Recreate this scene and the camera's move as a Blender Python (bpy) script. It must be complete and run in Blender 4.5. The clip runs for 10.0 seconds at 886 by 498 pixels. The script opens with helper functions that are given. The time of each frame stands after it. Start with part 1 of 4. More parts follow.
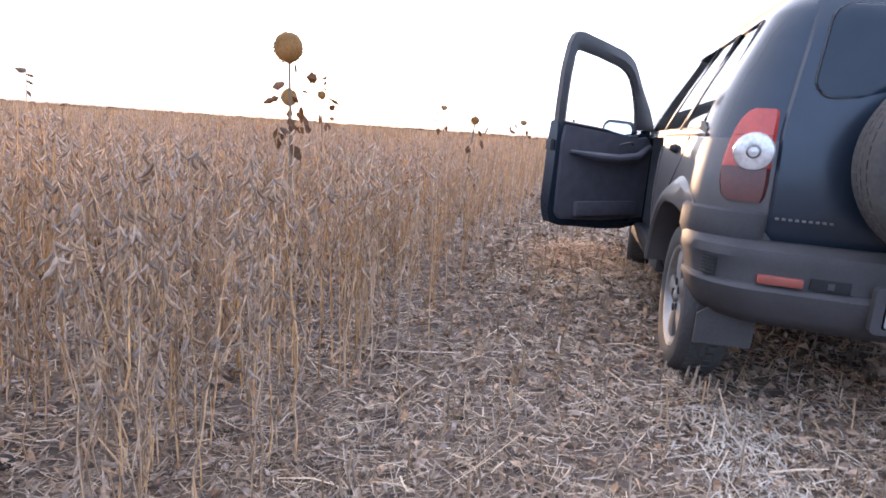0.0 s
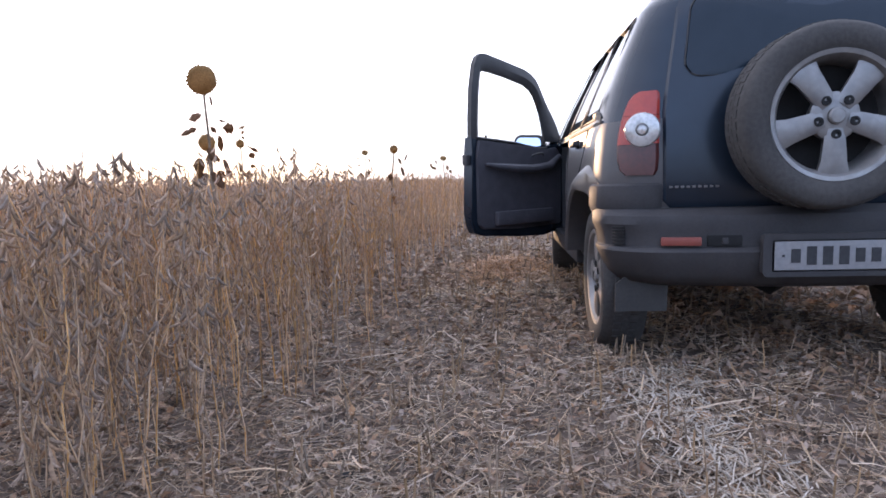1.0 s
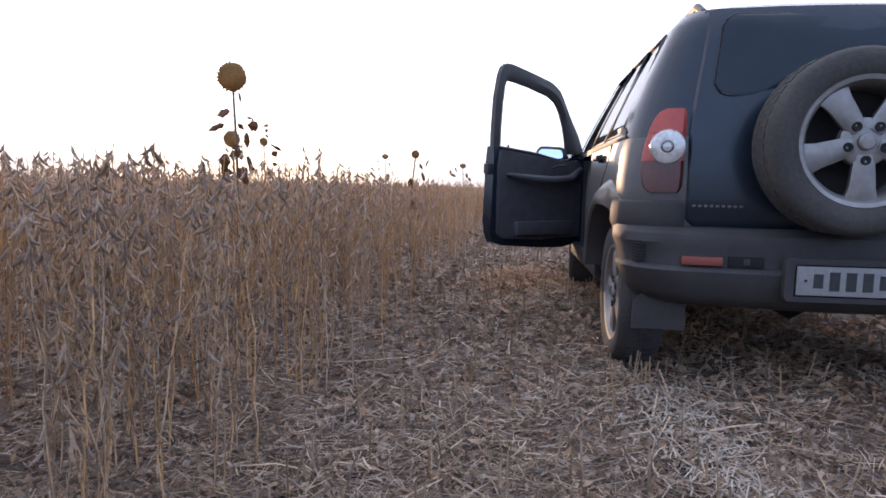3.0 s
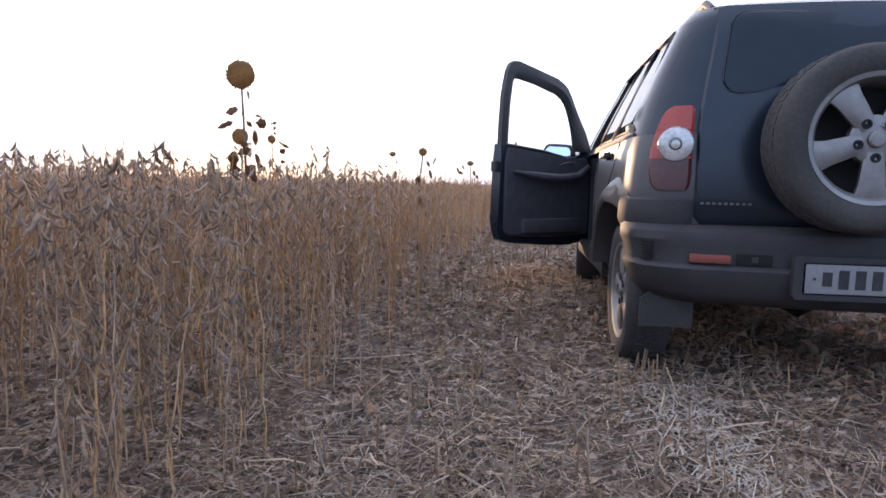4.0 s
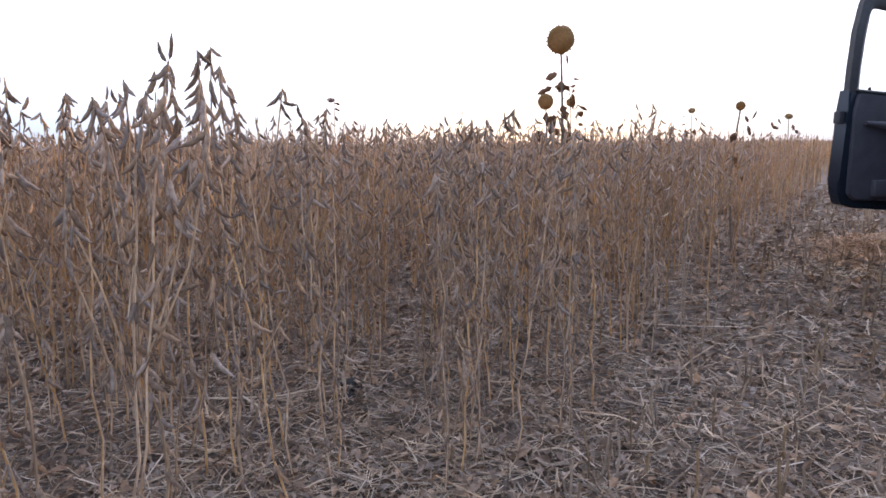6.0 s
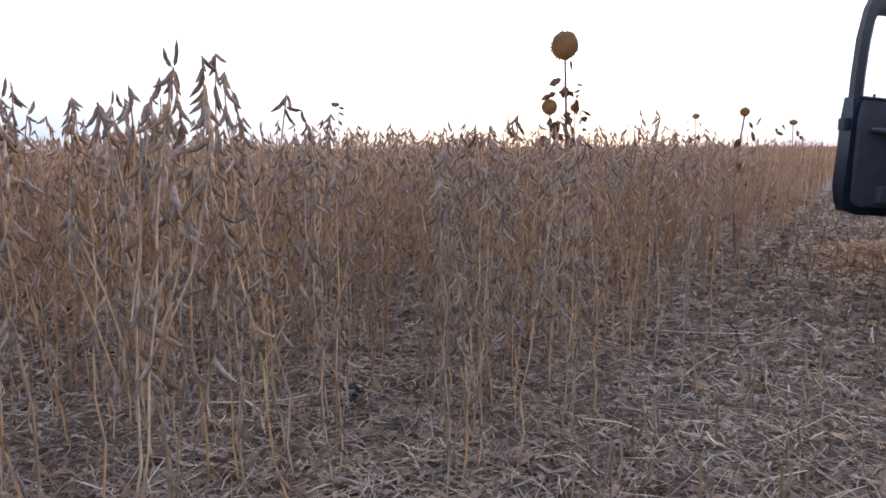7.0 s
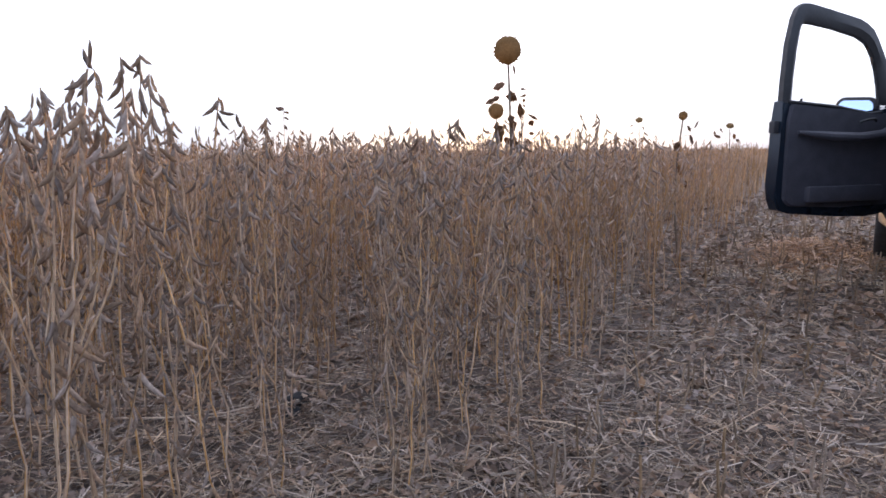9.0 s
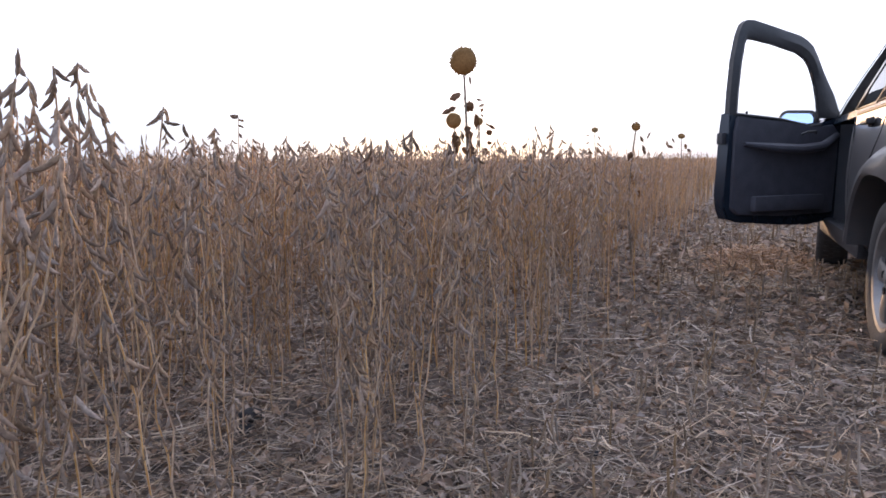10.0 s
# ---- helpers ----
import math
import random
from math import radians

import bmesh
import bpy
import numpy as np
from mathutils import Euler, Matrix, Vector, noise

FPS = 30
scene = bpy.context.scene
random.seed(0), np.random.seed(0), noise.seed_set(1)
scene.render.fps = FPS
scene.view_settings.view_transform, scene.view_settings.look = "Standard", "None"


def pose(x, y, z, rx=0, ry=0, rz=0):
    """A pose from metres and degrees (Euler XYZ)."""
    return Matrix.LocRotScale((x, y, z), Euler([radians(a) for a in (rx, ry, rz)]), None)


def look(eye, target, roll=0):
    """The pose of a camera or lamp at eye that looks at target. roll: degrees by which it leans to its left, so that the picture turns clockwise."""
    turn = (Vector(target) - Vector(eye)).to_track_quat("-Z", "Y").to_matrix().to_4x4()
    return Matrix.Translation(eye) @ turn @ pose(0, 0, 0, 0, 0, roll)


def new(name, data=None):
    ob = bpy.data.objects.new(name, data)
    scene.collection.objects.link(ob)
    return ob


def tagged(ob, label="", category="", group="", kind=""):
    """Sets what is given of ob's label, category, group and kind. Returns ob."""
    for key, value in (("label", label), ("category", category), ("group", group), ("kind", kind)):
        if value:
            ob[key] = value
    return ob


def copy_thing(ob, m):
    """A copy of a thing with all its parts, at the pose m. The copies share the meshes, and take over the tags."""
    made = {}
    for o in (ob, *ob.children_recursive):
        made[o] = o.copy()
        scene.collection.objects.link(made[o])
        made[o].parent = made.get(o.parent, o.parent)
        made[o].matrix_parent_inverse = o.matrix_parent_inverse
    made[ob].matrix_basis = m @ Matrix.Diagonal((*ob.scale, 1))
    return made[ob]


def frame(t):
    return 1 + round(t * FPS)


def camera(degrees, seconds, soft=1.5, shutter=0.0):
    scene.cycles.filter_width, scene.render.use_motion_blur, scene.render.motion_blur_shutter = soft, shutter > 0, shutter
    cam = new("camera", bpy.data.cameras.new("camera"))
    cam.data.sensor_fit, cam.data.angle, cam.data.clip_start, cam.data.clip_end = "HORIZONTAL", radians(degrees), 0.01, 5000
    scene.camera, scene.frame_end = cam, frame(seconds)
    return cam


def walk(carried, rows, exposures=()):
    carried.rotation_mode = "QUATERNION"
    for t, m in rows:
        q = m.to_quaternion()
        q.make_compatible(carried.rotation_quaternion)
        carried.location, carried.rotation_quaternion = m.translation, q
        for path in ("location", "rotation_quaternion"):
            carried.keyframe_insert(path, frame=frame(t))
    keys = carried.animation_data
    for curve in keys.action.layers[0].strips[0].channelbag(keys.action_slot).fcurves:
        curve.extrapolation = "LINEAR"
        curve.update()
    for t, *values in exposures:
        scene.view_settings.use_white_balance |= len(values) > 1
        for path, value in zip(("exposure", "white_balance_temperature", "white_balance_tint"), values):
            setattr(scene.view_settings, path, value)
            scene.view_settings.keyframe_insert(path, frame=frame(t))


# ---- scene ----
cam = camera(72.1, 10.0, soft=1.65, shutter=0.15)
PATH = [
    (0, (0.077, -0.021, 1.019), (0.065, 1.94, 0.631), 4.1),
    (0.5, (0.113, -0.125, 0.839), (0.136, 1.852, 0.534), -3.0),
    (1, (0.104, -0.163, 0.831), (0.301, 1.814, 0.607), -1.7),
    (1.5, (0.095, -0.164, 0.826), (0.243, 1.82, 0.62), 0.4),
    (2, (0.09, -0.166, 0.829), (0.241, 1.818, 0.625), 0.9),
    (2.5, (0.086, -0.165, 0.828), (0.244, 1.819, 0.628), 1.2),
    (4, (0.083, -0.173, 0.828), (0.211, 1.812, 0.619), 1.2),
    (4.5, (0.079, -0.171, 0.825), (0.205, 1.802, 0.522), 1.9),
    (5, (0.03, -0.18, 0.824), (0.038, 1.794, 0.5), 2.8),
    (5.5, (-0.057, -0.204, 0.812), (-0.59, 1.695, 0.478), 1.5),
    (6, (-0.072, -0.226, 0.825), (-0.821, 1.598, 0.493), -0.7),
    (7.5, (-0.068, -0.226, 0.829), (-0.828, 1.597, 0.517), -0.4),
    (8, (-0.064, -0.22, 0.828), (-0.809, 1.61, 0.522), -0.3),
    (8.5, (-0.057, -0.213, 0.828), (-0.747, 1.639, 0.521), -0.2),
    (9, (-0.046, -0.204, 0.828), (-0.664, 1.673, 0.521), -0.8),
    (9.5, (-0.035, -0.2, 0.829), (-0.604, 1.694, 0.527), -1.9),
    (10, (-0.031, -0.189, 0.837), (-0.527, 1.728, 0.554), -0.6),
]
EXPOSURES = [(0.0, 2.2, 5870, 15), (0.5, 2.0, 5870, 15), (1.0, 1.6, 5870, 15), (1.5, 1.28, 5870, 15), (4.0, 1.28, 5870, 15), (4.5, 1.4, 5870, 15), (5.2, 1.52, 5870, 15), (6.0, 1.38, 5870, 15), (8.0, 1.28, 5870, 15), (10.0, 1.28, 5870, 15)]
walk(cam, [(t, look(eye, target, roll)) for t, eye, target, roll in PATH], EXPOSURES)

# ---- light ----
SUN_DIR = Vector((-0.235, 0.966, 0.104)).normalized()
SUN_EL = math.asin(SUN_DIR.z)
SUN_AZ = math.atan2(SUN_DIR.x, SUN_DIR.y)
world = bpy.data.worlds.new("hazy_evening_sky")
scene.world = world
world.use_nodes = True
wn, wl = world.node_tree.nodes, world.node_tree.links
sky = wn.new("ShaderNodeTexSky")
sky.sky_type = "NISHITA"
sky.sun_disc = False
sky.sun_elevation, sky.sun_rotation = SUN_EL, SUN_AZ
sky.air_density, sky.dust_density, sky.ozone_density = 1.0, 1.2, 3.0
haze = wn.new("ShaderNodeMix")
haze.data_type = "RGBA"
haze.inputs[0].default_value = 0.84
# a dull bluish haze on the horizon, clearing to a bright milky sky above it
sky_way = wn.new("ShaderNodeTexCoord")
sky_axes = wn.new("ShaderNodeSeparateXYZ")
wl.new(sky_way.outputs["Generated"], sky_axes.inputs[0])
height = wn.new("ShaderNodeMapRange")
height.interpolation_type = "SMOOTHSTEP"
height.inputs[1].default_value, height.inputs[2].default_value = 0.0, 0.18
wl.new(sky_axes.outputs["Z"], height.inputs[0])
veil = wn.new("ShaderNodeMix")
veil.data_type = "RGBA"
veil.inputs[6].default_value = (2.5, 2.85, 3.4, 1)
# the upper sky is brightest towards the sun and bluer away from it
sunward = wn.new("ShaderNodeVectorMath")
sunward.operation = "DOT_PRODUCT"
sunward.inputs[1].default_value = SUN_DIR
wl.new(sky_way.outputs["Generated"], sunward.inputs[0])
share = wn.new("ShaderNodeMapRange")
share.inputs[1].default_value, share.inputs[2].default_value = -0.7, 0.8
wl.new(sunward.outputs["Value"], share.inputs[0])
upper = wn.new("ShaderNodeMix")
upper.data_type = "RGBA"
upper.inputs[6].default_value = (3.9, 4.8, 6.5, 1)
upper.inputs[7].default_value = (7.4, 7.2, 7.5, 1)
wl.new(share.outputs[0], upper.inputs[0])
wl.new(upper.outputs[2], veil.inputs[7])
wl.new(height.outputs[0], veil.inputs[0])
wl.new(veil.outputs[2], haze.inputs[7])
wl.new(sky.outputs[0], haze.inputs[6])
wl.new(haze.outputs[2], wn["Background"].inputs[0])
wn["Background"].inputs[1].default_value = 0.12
sun_data = bpy.data.lights.new("sun", "SUN")
sun_data.energy, sun_data.angle, sun_data.color = 2.7, radians(1.5), (1.0, 0.61, 0.31)
sun = new("sun", sun_data)
sun.matrix_world = look((0, 0, 30), Vector((0, 0, 30)) - SUN_DIR)


# ---- materials ----
def material(name, colours, scale=20.0, rough=0.8, metal=0.0, bump=0.0, dust=0.0, coat=0.0, random_by="", spread=0.25, through_light=0.0, stretch=(1, 1, 1), dust_scale=3.0):
    """Two colours mixed by noise at two scales, with relief; dust is a pale earth film in patches."""
    m = bpy.data.materials.new(name)
    m.use_nodes = True
    n, k = m.node_tree.nodes, m.node_tree.links
    p = n["Principled BSDF"]
    co = n.new("ShaderNodeTexCoord")
    mp = n.new("ShaderNodeMapping")
    mp.inputs[3].default_value = stretch
    k.new(co.outputs["Object"], mp.inputs[0])
    a = n.new("ShaderNodeTexNoise")
    a.inputs["Scale"].default_value, a.inputs["Detail"].default_value = scale, 6
    b = n.new("ShaderNodeTexNoise")
    b.inputs["Scale"].default_value, b.inputs["Detail"].default_value = scale / 9, 3
    k.new(mp.outputs[0], a.inputs[0])
    k.new(co.outputs["Object"], b.inputs[0])
    add = n.new("ShaderNodeMath")
    add.operation = "ADD"
    k.new(a.outputs[0], add.inputs[0])
    k.new(b.outputs[0], add.inputs[1])
    ramp = n.new("ShaderNodeMapRange")
    ramp.inputs[1].default_value, ramp.inputs[2].default_value = 0.75, 1.25
    k.new(add.outputs[0], ramp.inputs[0])
    mix = n.new("ShaderNodeMix")
    mix.data_type = "RGBA"
    mix.inputs[6].default_value, mix.inputs[7].default_value = (*colours[0], 1), (*colours[1], 1)
    k.new(ramp.outputs[0], mix.inputs[0])
    out = mix.outputs[2]
    if random_by:
        if random_by == "object":
            r = n.new("ShaderNodeObjectInfo").outputs["Random"]
        else:
            r = n.new("ShaderNodeNewGeometry").outputs["Random Per Island"]
        hsv = n.new("ShaderNodeHueSaturation")
        v = n.new("ShaderNodeMapRange")
        v.inputs[3].default_value, v.inputs[4].default_value = 1 - spread, 1 + spread
        k.new(r, v.inputs[0])
        k.new(v.outputs[0], hsv.inputs["Value"])
        s = n.new("ShaderNodeMapRange")
        s.inputs[3].default_value, s.inputs[4].default_value = 1.2, 0.7
        f = n.new("ShaderNodeMath")
        f.operation = "FRACT"
        g = n.new("ShaderNodeMath")
        g.operation = "MULTIPLY"
        g.inputs[1].default_value = 7.31
        k.new(r, g.inputs[0])
        k.new(g.outputs[0], f.inputs[0])
        k.new(f.outputs[0], s.inputs[0])
        k.new(s.outputs[0], hsv.inputs["Saturation"])
        k.new(out, hsv.inputs["Color"])
        out = hsv.outputs[0]
    p.inputs["Roughness"].default_value = rough
    p.inputs["Metallic"].default_value = metal
    p.inputs["Coat Weight"].default_value = coat
    p.inputs["Coat Roughness"].default_value = 0.12
    if dust:
        d = n.new("ShaderNodeTexNoise")
        d.inputs["Scale"].default_value, d.inputs["Detail"].default_value, d.inputs["Roughness"].default_value = dust_scale, 9, 0.7
        k.new(co.outputs["Object"], d.inputs[0])
        dr = n.new("ShaderNodeMapRange")
        dr.inputs[1].default_value, dr.inputs[2].default_value = 0.3, 0.75
        dr.inputs[3].default_value, dr.inputs[4].default_value = dust * 0.35, dust
        k.new(d.outputs[0], dr.inputs[0])
        dm = n.new("ShaderNodeMix")
        dm.data_type = "RGBA"
        dm.inputs[7].default_value = (0.21, 0.165, 0.125, 1)
        k.new(dr.outputs[0], dm.inputs[0])
        k.new(out, dm.inputs[6])
        out = dm.outputs[2]
        rr = n.new("ShaderNodeMapRange")
        rr.inputs[3].default_value, rr.inputs[4].default_value = rough, min(1.0, rough + 0.5)
        k.new(dr.outputs[0], rr.inputs[0])
        k.new(rr.outputs[0], p.inputs["Roughness"])
        if coat:
            cr = n.new("ShaderNodeMapRange")
            cr.inputs[3].default_value, cr.inputs[4].default_value = coat, coat * 0.2
            k.new(dr.outputs[0], cr.inputs[0])
            k.new(cr.outputs[0], p.inputs["Coat Weight"])
    k.new(out, p.inputs["Base Color"])
    if bump:
        bp = n.new("ShaderNodeBump")
        bp.inputs["Strength"].default_value, bp.inputs["Distance"].default_value = bump, 0.004
        k.new(a.outputs[0], bp.inputs["Height"])
        k.new(bp.outputs[0], p.inputs["Normal"])
    if through_light:
        tl = n.new("ShaderNodeBsdfTranslucent")
        k.new(out, tl.inputs[0])
        ms = n.new("ShaderNodeMixShader")
        ms.inputs[0].default_value = through_light
        k.new(p.outputs[0], ms.inputs[1])
        k.new(tl.outputs[0], ms.inputs[2])
        k.new(ms.outputs[0], n["Material Output"].inputs[0])
    return m


def glass(name, tint, rough=0.02):
    m = bpy.data.materials.new(name)
    m.use_nodes = True
    n, k = m.node_tree.nodes, m.node_tree.links
    n.remove(n["Principled BSDF"])
    t, g, ms, fr = n.new("ShaderNodeBsdfTransparent"), n.new("ShaderNodeBsdfGlossy"), n.new("ShaderNodeMixShader"), n.new("ShaderNodeFresnel")
    t.inputs[0].default_value = (*tint, 1)
    g.inputs["Roughness"].default_value = rough
    fr.inputs[0].default_value = 2.1
    k.new(fr.outputs[0], ms.inputs[0])
    k.new(t.outputs[0], ms.inputs[1])
    k.new(g.outputs[0], ms.inputs[2])
    k.new(ms.outputs[0], n["Material Output"].inputs[0])
    return m


M_SOIL = material("soil_and_chaff", [(0.045, 0.032, 0.026), (0.15, 0.107, 0.078)], 40, 0.95, bump=1.0)
M_STRAW = material("straw", [(0.25, 0.175, 0.115), (0.46, 0.35, 0.245)], 60, 0.7, random_by="island", spread=0.55, through_light=0.12)
M_LEAF = material("dead_leaf", [(0.16, 0.09, 0.055), (0.34, 0.235, 0.155)], 60, 0.85, random_by="island", spread=0.5, through_light=0.2)
M_TAN = material("tan_straw", [(0.40, 0.29, 0.18), (0.58, 0.45, 0.31)], 60, 0.7, random_by="island", spread=0.4, through_light=0.15)
M_HEAP = material("brown_straw", [(0.30, 0.17, 0.09), (0.56, 0.36, 0.21)], 60, 0.8, random_by="island", spread=0.5, through_light=0.1)
M_CRUSHED = material("crushed_straw", [(0.27, 0.22, 0.17), (0.42, 0.355, 0.29)], 60, 0.6, random_by="island", spread=0.35)
M_CHAFF = material("chaff", [(0.15, 0.098, 0.067), (0.33, 0.235, 0.165)], 60, 0.85, random_by="island", spread=0.5, through_light=0.2)
M_STUB = material("stubble", [(0.17, 0.11, 0.062), (0.32, 0.22, 0.135)], 60, 0.8, random_by="island", spread=0.4)
M_STEM = material("soy_stem", [(0.35, 0.20, 0.09), (0.585, 0.38, 0.19)], 50, 0.75, random_by="island", spread=0.4, through_light=0.3)
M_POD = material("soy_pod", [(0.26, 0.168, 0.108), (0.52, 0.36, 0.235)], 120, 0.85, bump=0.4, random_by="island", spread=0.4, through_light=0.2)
# darker than M_POD: the near pods' backlit shade is put into their colour
M_POD_OB = material("soy_pod_near_backlit", [(0.13, 0.082, 0.056), (0.37, 0.25, 0.16)], 120, 0.85, bump=0.6, random_by="object", spread=0.5, through_light=0.10)
M_CANOPY = material("far_crop", [(0.20, 0.14, 0.095), (0.42, 0.30, 0.21)], 6, 0.95, bump=1.0)
M_SUNHEAD = material("sunflower_head", [(0.20, 0.135, 0.055), (0.36, 0.25, 0.11)], 150, 0.9, bump=1.0, through_light=0.6)
M_SUNLEAF = material("sunflower_leaf", [(0.13, 0.07, 0.035), (0.28, 0.165, 0.08)], 60, 0.85, bump=0.5, random_by="object", through_light=0.45)
M_SUNSTEM = material("sunflower_stem", [(0.12, 0.09, 0.06), (0.22, 0.165, 0.11)], 60, 0.85)
M_CLOD = material("dark_clod", [(0.012, 0.011, 0.012), (0.04, 0.036, 0.034)], 60, 0.95, bump=1.0)
M_PAINT = material("dark_blue_grey_paint", [(0.008, 0.016, 0.028), (0.012, 0.022, 0.036)], 8, 0.25, metal=0.25, dust=0.05, coat=0.2)
M_PAINT.node_tree.nodes["Principled BSDF"].inputs["Specular IOR Level"].default_value = 0.35
# dustier copy of M_PAINT; the sides' warm glare is put into its dust film
M_FLANK = material("dusty_paint_with_side_glare", [(0.010, 0.018, 0.031), (0.014, 0.024, 0.038)], 8, 0.38, metal=0.25, dust=0.34, coat=0.3)
M_PLASTIC = material("dusty_grey_plastic", [(0.012, 0.014, 0.019), (0.022, 0.024, 0.030)], 90, 0.65, bump=0.15, dust=0.15)
M_PLASTIC.node_tree.nodes["Principled BSDF"].inputs["Specular IOR Level"].default_value = 0.35
M_TRIM = material("black_trim", [(0.012, 0.012, 0.013), (0.028, 0.027, 0.027)], 90, 0.55, dust=0.06)
M_DOORCARD = material("dark_door_card", [(0.038, 0.037, 0.046), (0.062, 0.059, 0.070)], 120, 0.6, bump=0.3, dust=0.05)
M_RUBBER = material("dusty_tyre_rubber", [(0.020, 0.020, 0.021), (0.042, 0.040, 0.039)], 60, 0.85, bump=0.5, dust=0.1, dust_scale=9)
M_ALLOY = material("dusty_alloy", [(0.20, 0.205, 0.215), (0.30, 0.30, 0.30)], 30, 0.38, metal=0.75, dust=0.45, dust_scale=12)
# near-black that stands for shade under the car and in recesses; bolts too
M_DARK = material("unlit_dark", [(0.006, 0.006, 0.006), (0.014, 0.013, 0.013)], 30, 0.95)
M_RED = material("red_lens", [(0.27, 0.020, 0.012), (0.36, 0.034, 0.018)], 60, 0.3, dust=0.03, coat=0.25)
M_DARKRED = material("dark_red_lens", [(0.040, 0.008, 0.007), (0.070, 0.012, 0.010)], 60, 0.35, dust=0.06, coat=0.25)
M_REFLECT = material("orange_red_reflector", [(0.17, 0.022, 0.012), (0.22, 0.03, 0.016)], 300, 0.4, dust=0.2)
M_CLEAR = material("clear_lamp", [(0.36, 0.35, 0.34), (0.62, 0.60, 0.58)], 70, 0.12, metal=0.35, coat=0.9)
M_PLATE = material("white_plate", [(0.19, 0.195, 0.21), (0.26, 0.26, 0.27)], 60, 0.55, dust=0.35, dust_scale=14)
M_INK = material("black_ink", [(0.015, 0.015, 0.017), (0.03, 0.03, 0.032)], 60, 0.6)
M_CHROME = material("dull_chrome", [(0.12, 0.12, 0.125), (0.19, 0.19, 0.195)], 60, 0.35, metal=0.8, dust=0.3)
M_MIRROR = bpy.data.materials.new("mirror_glass")
M_MIRROR.use_nodes = True
M_MIRROR.node_tree.nodes["Principled BSDF"].inputs["Metallic"].default_value = 1.0
M_MIRROR.node_tree.nodes["Principled BSDF"].inputs["Roughness"].default_value = 0.03
# the reflected sky's blue is put into the mirror's own tint
M_MIRROR.node_tree.nodes["Principled BSDF"].inputs["Base Color"].default_value = (0.55, 0.68, 0.85, 1)
M_GLASS = glass("car_glass", (0.80, 0.82, 0.80))


# ---- mesh helpers ----
def part(name, bm, mat, parent=None, label="", smooth=True):
    me = bpy.data.meshes.new(name)
    bmesh.ops.recalc_face_normals(bm, faces=bm.faces)
    bm.to_mesh(me)
    bm.free()
    me.materials.append(mat)
    if smooth:
        me.set_sharp_from_angle(angle=radians(35))
    else:
        me.shade_flat()
    ob = new(name, me)
    if parent:
        ob.parent = parent
    if label:
        ob["label"] = label
    return ob


def thing(name, m, label, category, group=""):
    ob = new(name)
    ob.empty_display_size = 0.1
    ob.matrix_world = m
    return tagged(ob, label, category, group)


def loft(rings, closed=True, caps=True, bm=None):
    """Quads between rings of equal length."""
    bm = bm or bmesh.new()
    vs = [[bm.verts.new(p) for p in r] for r in rings]
    n = len(rings[0])
    for a, b in zip(vs, vs[1:]):
        for i in range(n if closed else n - 1):
            j = (i + 1) % n
            bm.faces.new((a[i], a[j], b[j], b[i]))
    if caps:
        bm.faces.new(vs[0][::-1])
        bm.faces.new(vs[-1])
    return bm


def tube(points, radii, sides=6, bm=None):
    rings = []
    pts = [Vector(p) for p in points]
    for i, p in enumerate(pts):
        d = (pts[min(i + 1, len(pts) - 1)] - pts[max(i - 1, 0)]).normalized()
        a = d.orthogonal().normalized() if abs(d.z) < 0.9 else Vector((1, 0, 0)).cross(d).normalized()
        b = d.cross(a)
        rings.append([p + (a * math.cos(t) + b * math.sin(t)) * radii[i] for t in [2 * math.pi * j / sides for j in range(sides)]])
    return loft(rings, bm=bm)


def revolve(profile, segments=48, closed=True, bm=None):
    """A profile of (radius, x) turned round the x axis."""
    rings = []
    for i in range(segments):
        t = 2 * math.pi * i / segments
        rings.append([(x, r * math.cos(t), r * math.sin(t)) for r, x in profile])
    bm = bm or bmesh.new()
    vs = [[bm.verts.new(p) for p in r] for r in rings]
    n = len(profile)
    for i in range(segments):
        a, b = vs[i], vs[(i + 1) % segments]
        for j in range(n if closed else n - 1):
            q = (j + 1) % n
            bm.faces.new((a[j], a[q], b[q], b[j]))
    return bm


def slab(outline, thick, bm=None, holes=()):
    """A plate in the xz plane from y=0 to y=thick, of a closed outline (and one hole outline of equal count)."""
    bm = bm or bmesh.new()
    if holes:
        a0 = [bm.verts.new((x, 0, z)) for x, z in outline]
        a1 = [bm.verts.new((x, thick, z)) for x, z in outline]
        b0 = [bm.verts.new((x, 0, z)) for x, z in holes]
        b1 = [bm.verts.new((x, thick, z)) for x, z in holes]
        n = len(outline)
        for i in range(n):
            j = (i + 1) % n
            bm.faces.new((a0[i], a0[j], b0[j], b0[i]))
            bm.faces.new((a1[j], a1[i], b1[i], b1[j]))
            bm.faces.new((a0[j], a0[i], a1[i], a1[j]))
            bm.faces.new((b0[i], b0[j], b1[j], b1[i]))
        return bm
    return loft([[(x, 0, z) for x, z in outline], [(x, thick, z) for x, z in outline]], bm=bm)


def box(x0, x1, y0, y1, z0, z1, bevel=0.0, bm=None):
    own = bmesh.new()
    bmesh.ops.create_cube(own, size=1)
    for v in own.verts:
        v.co = (x0 + (v.co.x + 0.5) * (x1 - x0), y0 + (v.co.y + 0.5) * (y1 - y0), z0 + (v.co.z + 0.5) * (z1 - z0))
    if bevel:
        bmesh.ops.bevel(own, geom=own.edges[:], offset=bevel, segments=2, affect="EDGES", profile=0.6)
    if bm is None:
        return own
    me = bpy.data.meshes.new("tmp")
    own.to_mesh(me)
    own.free()
    bm.from_mesh(me)
    bpy.data.meshes.remove(me)
    return bm


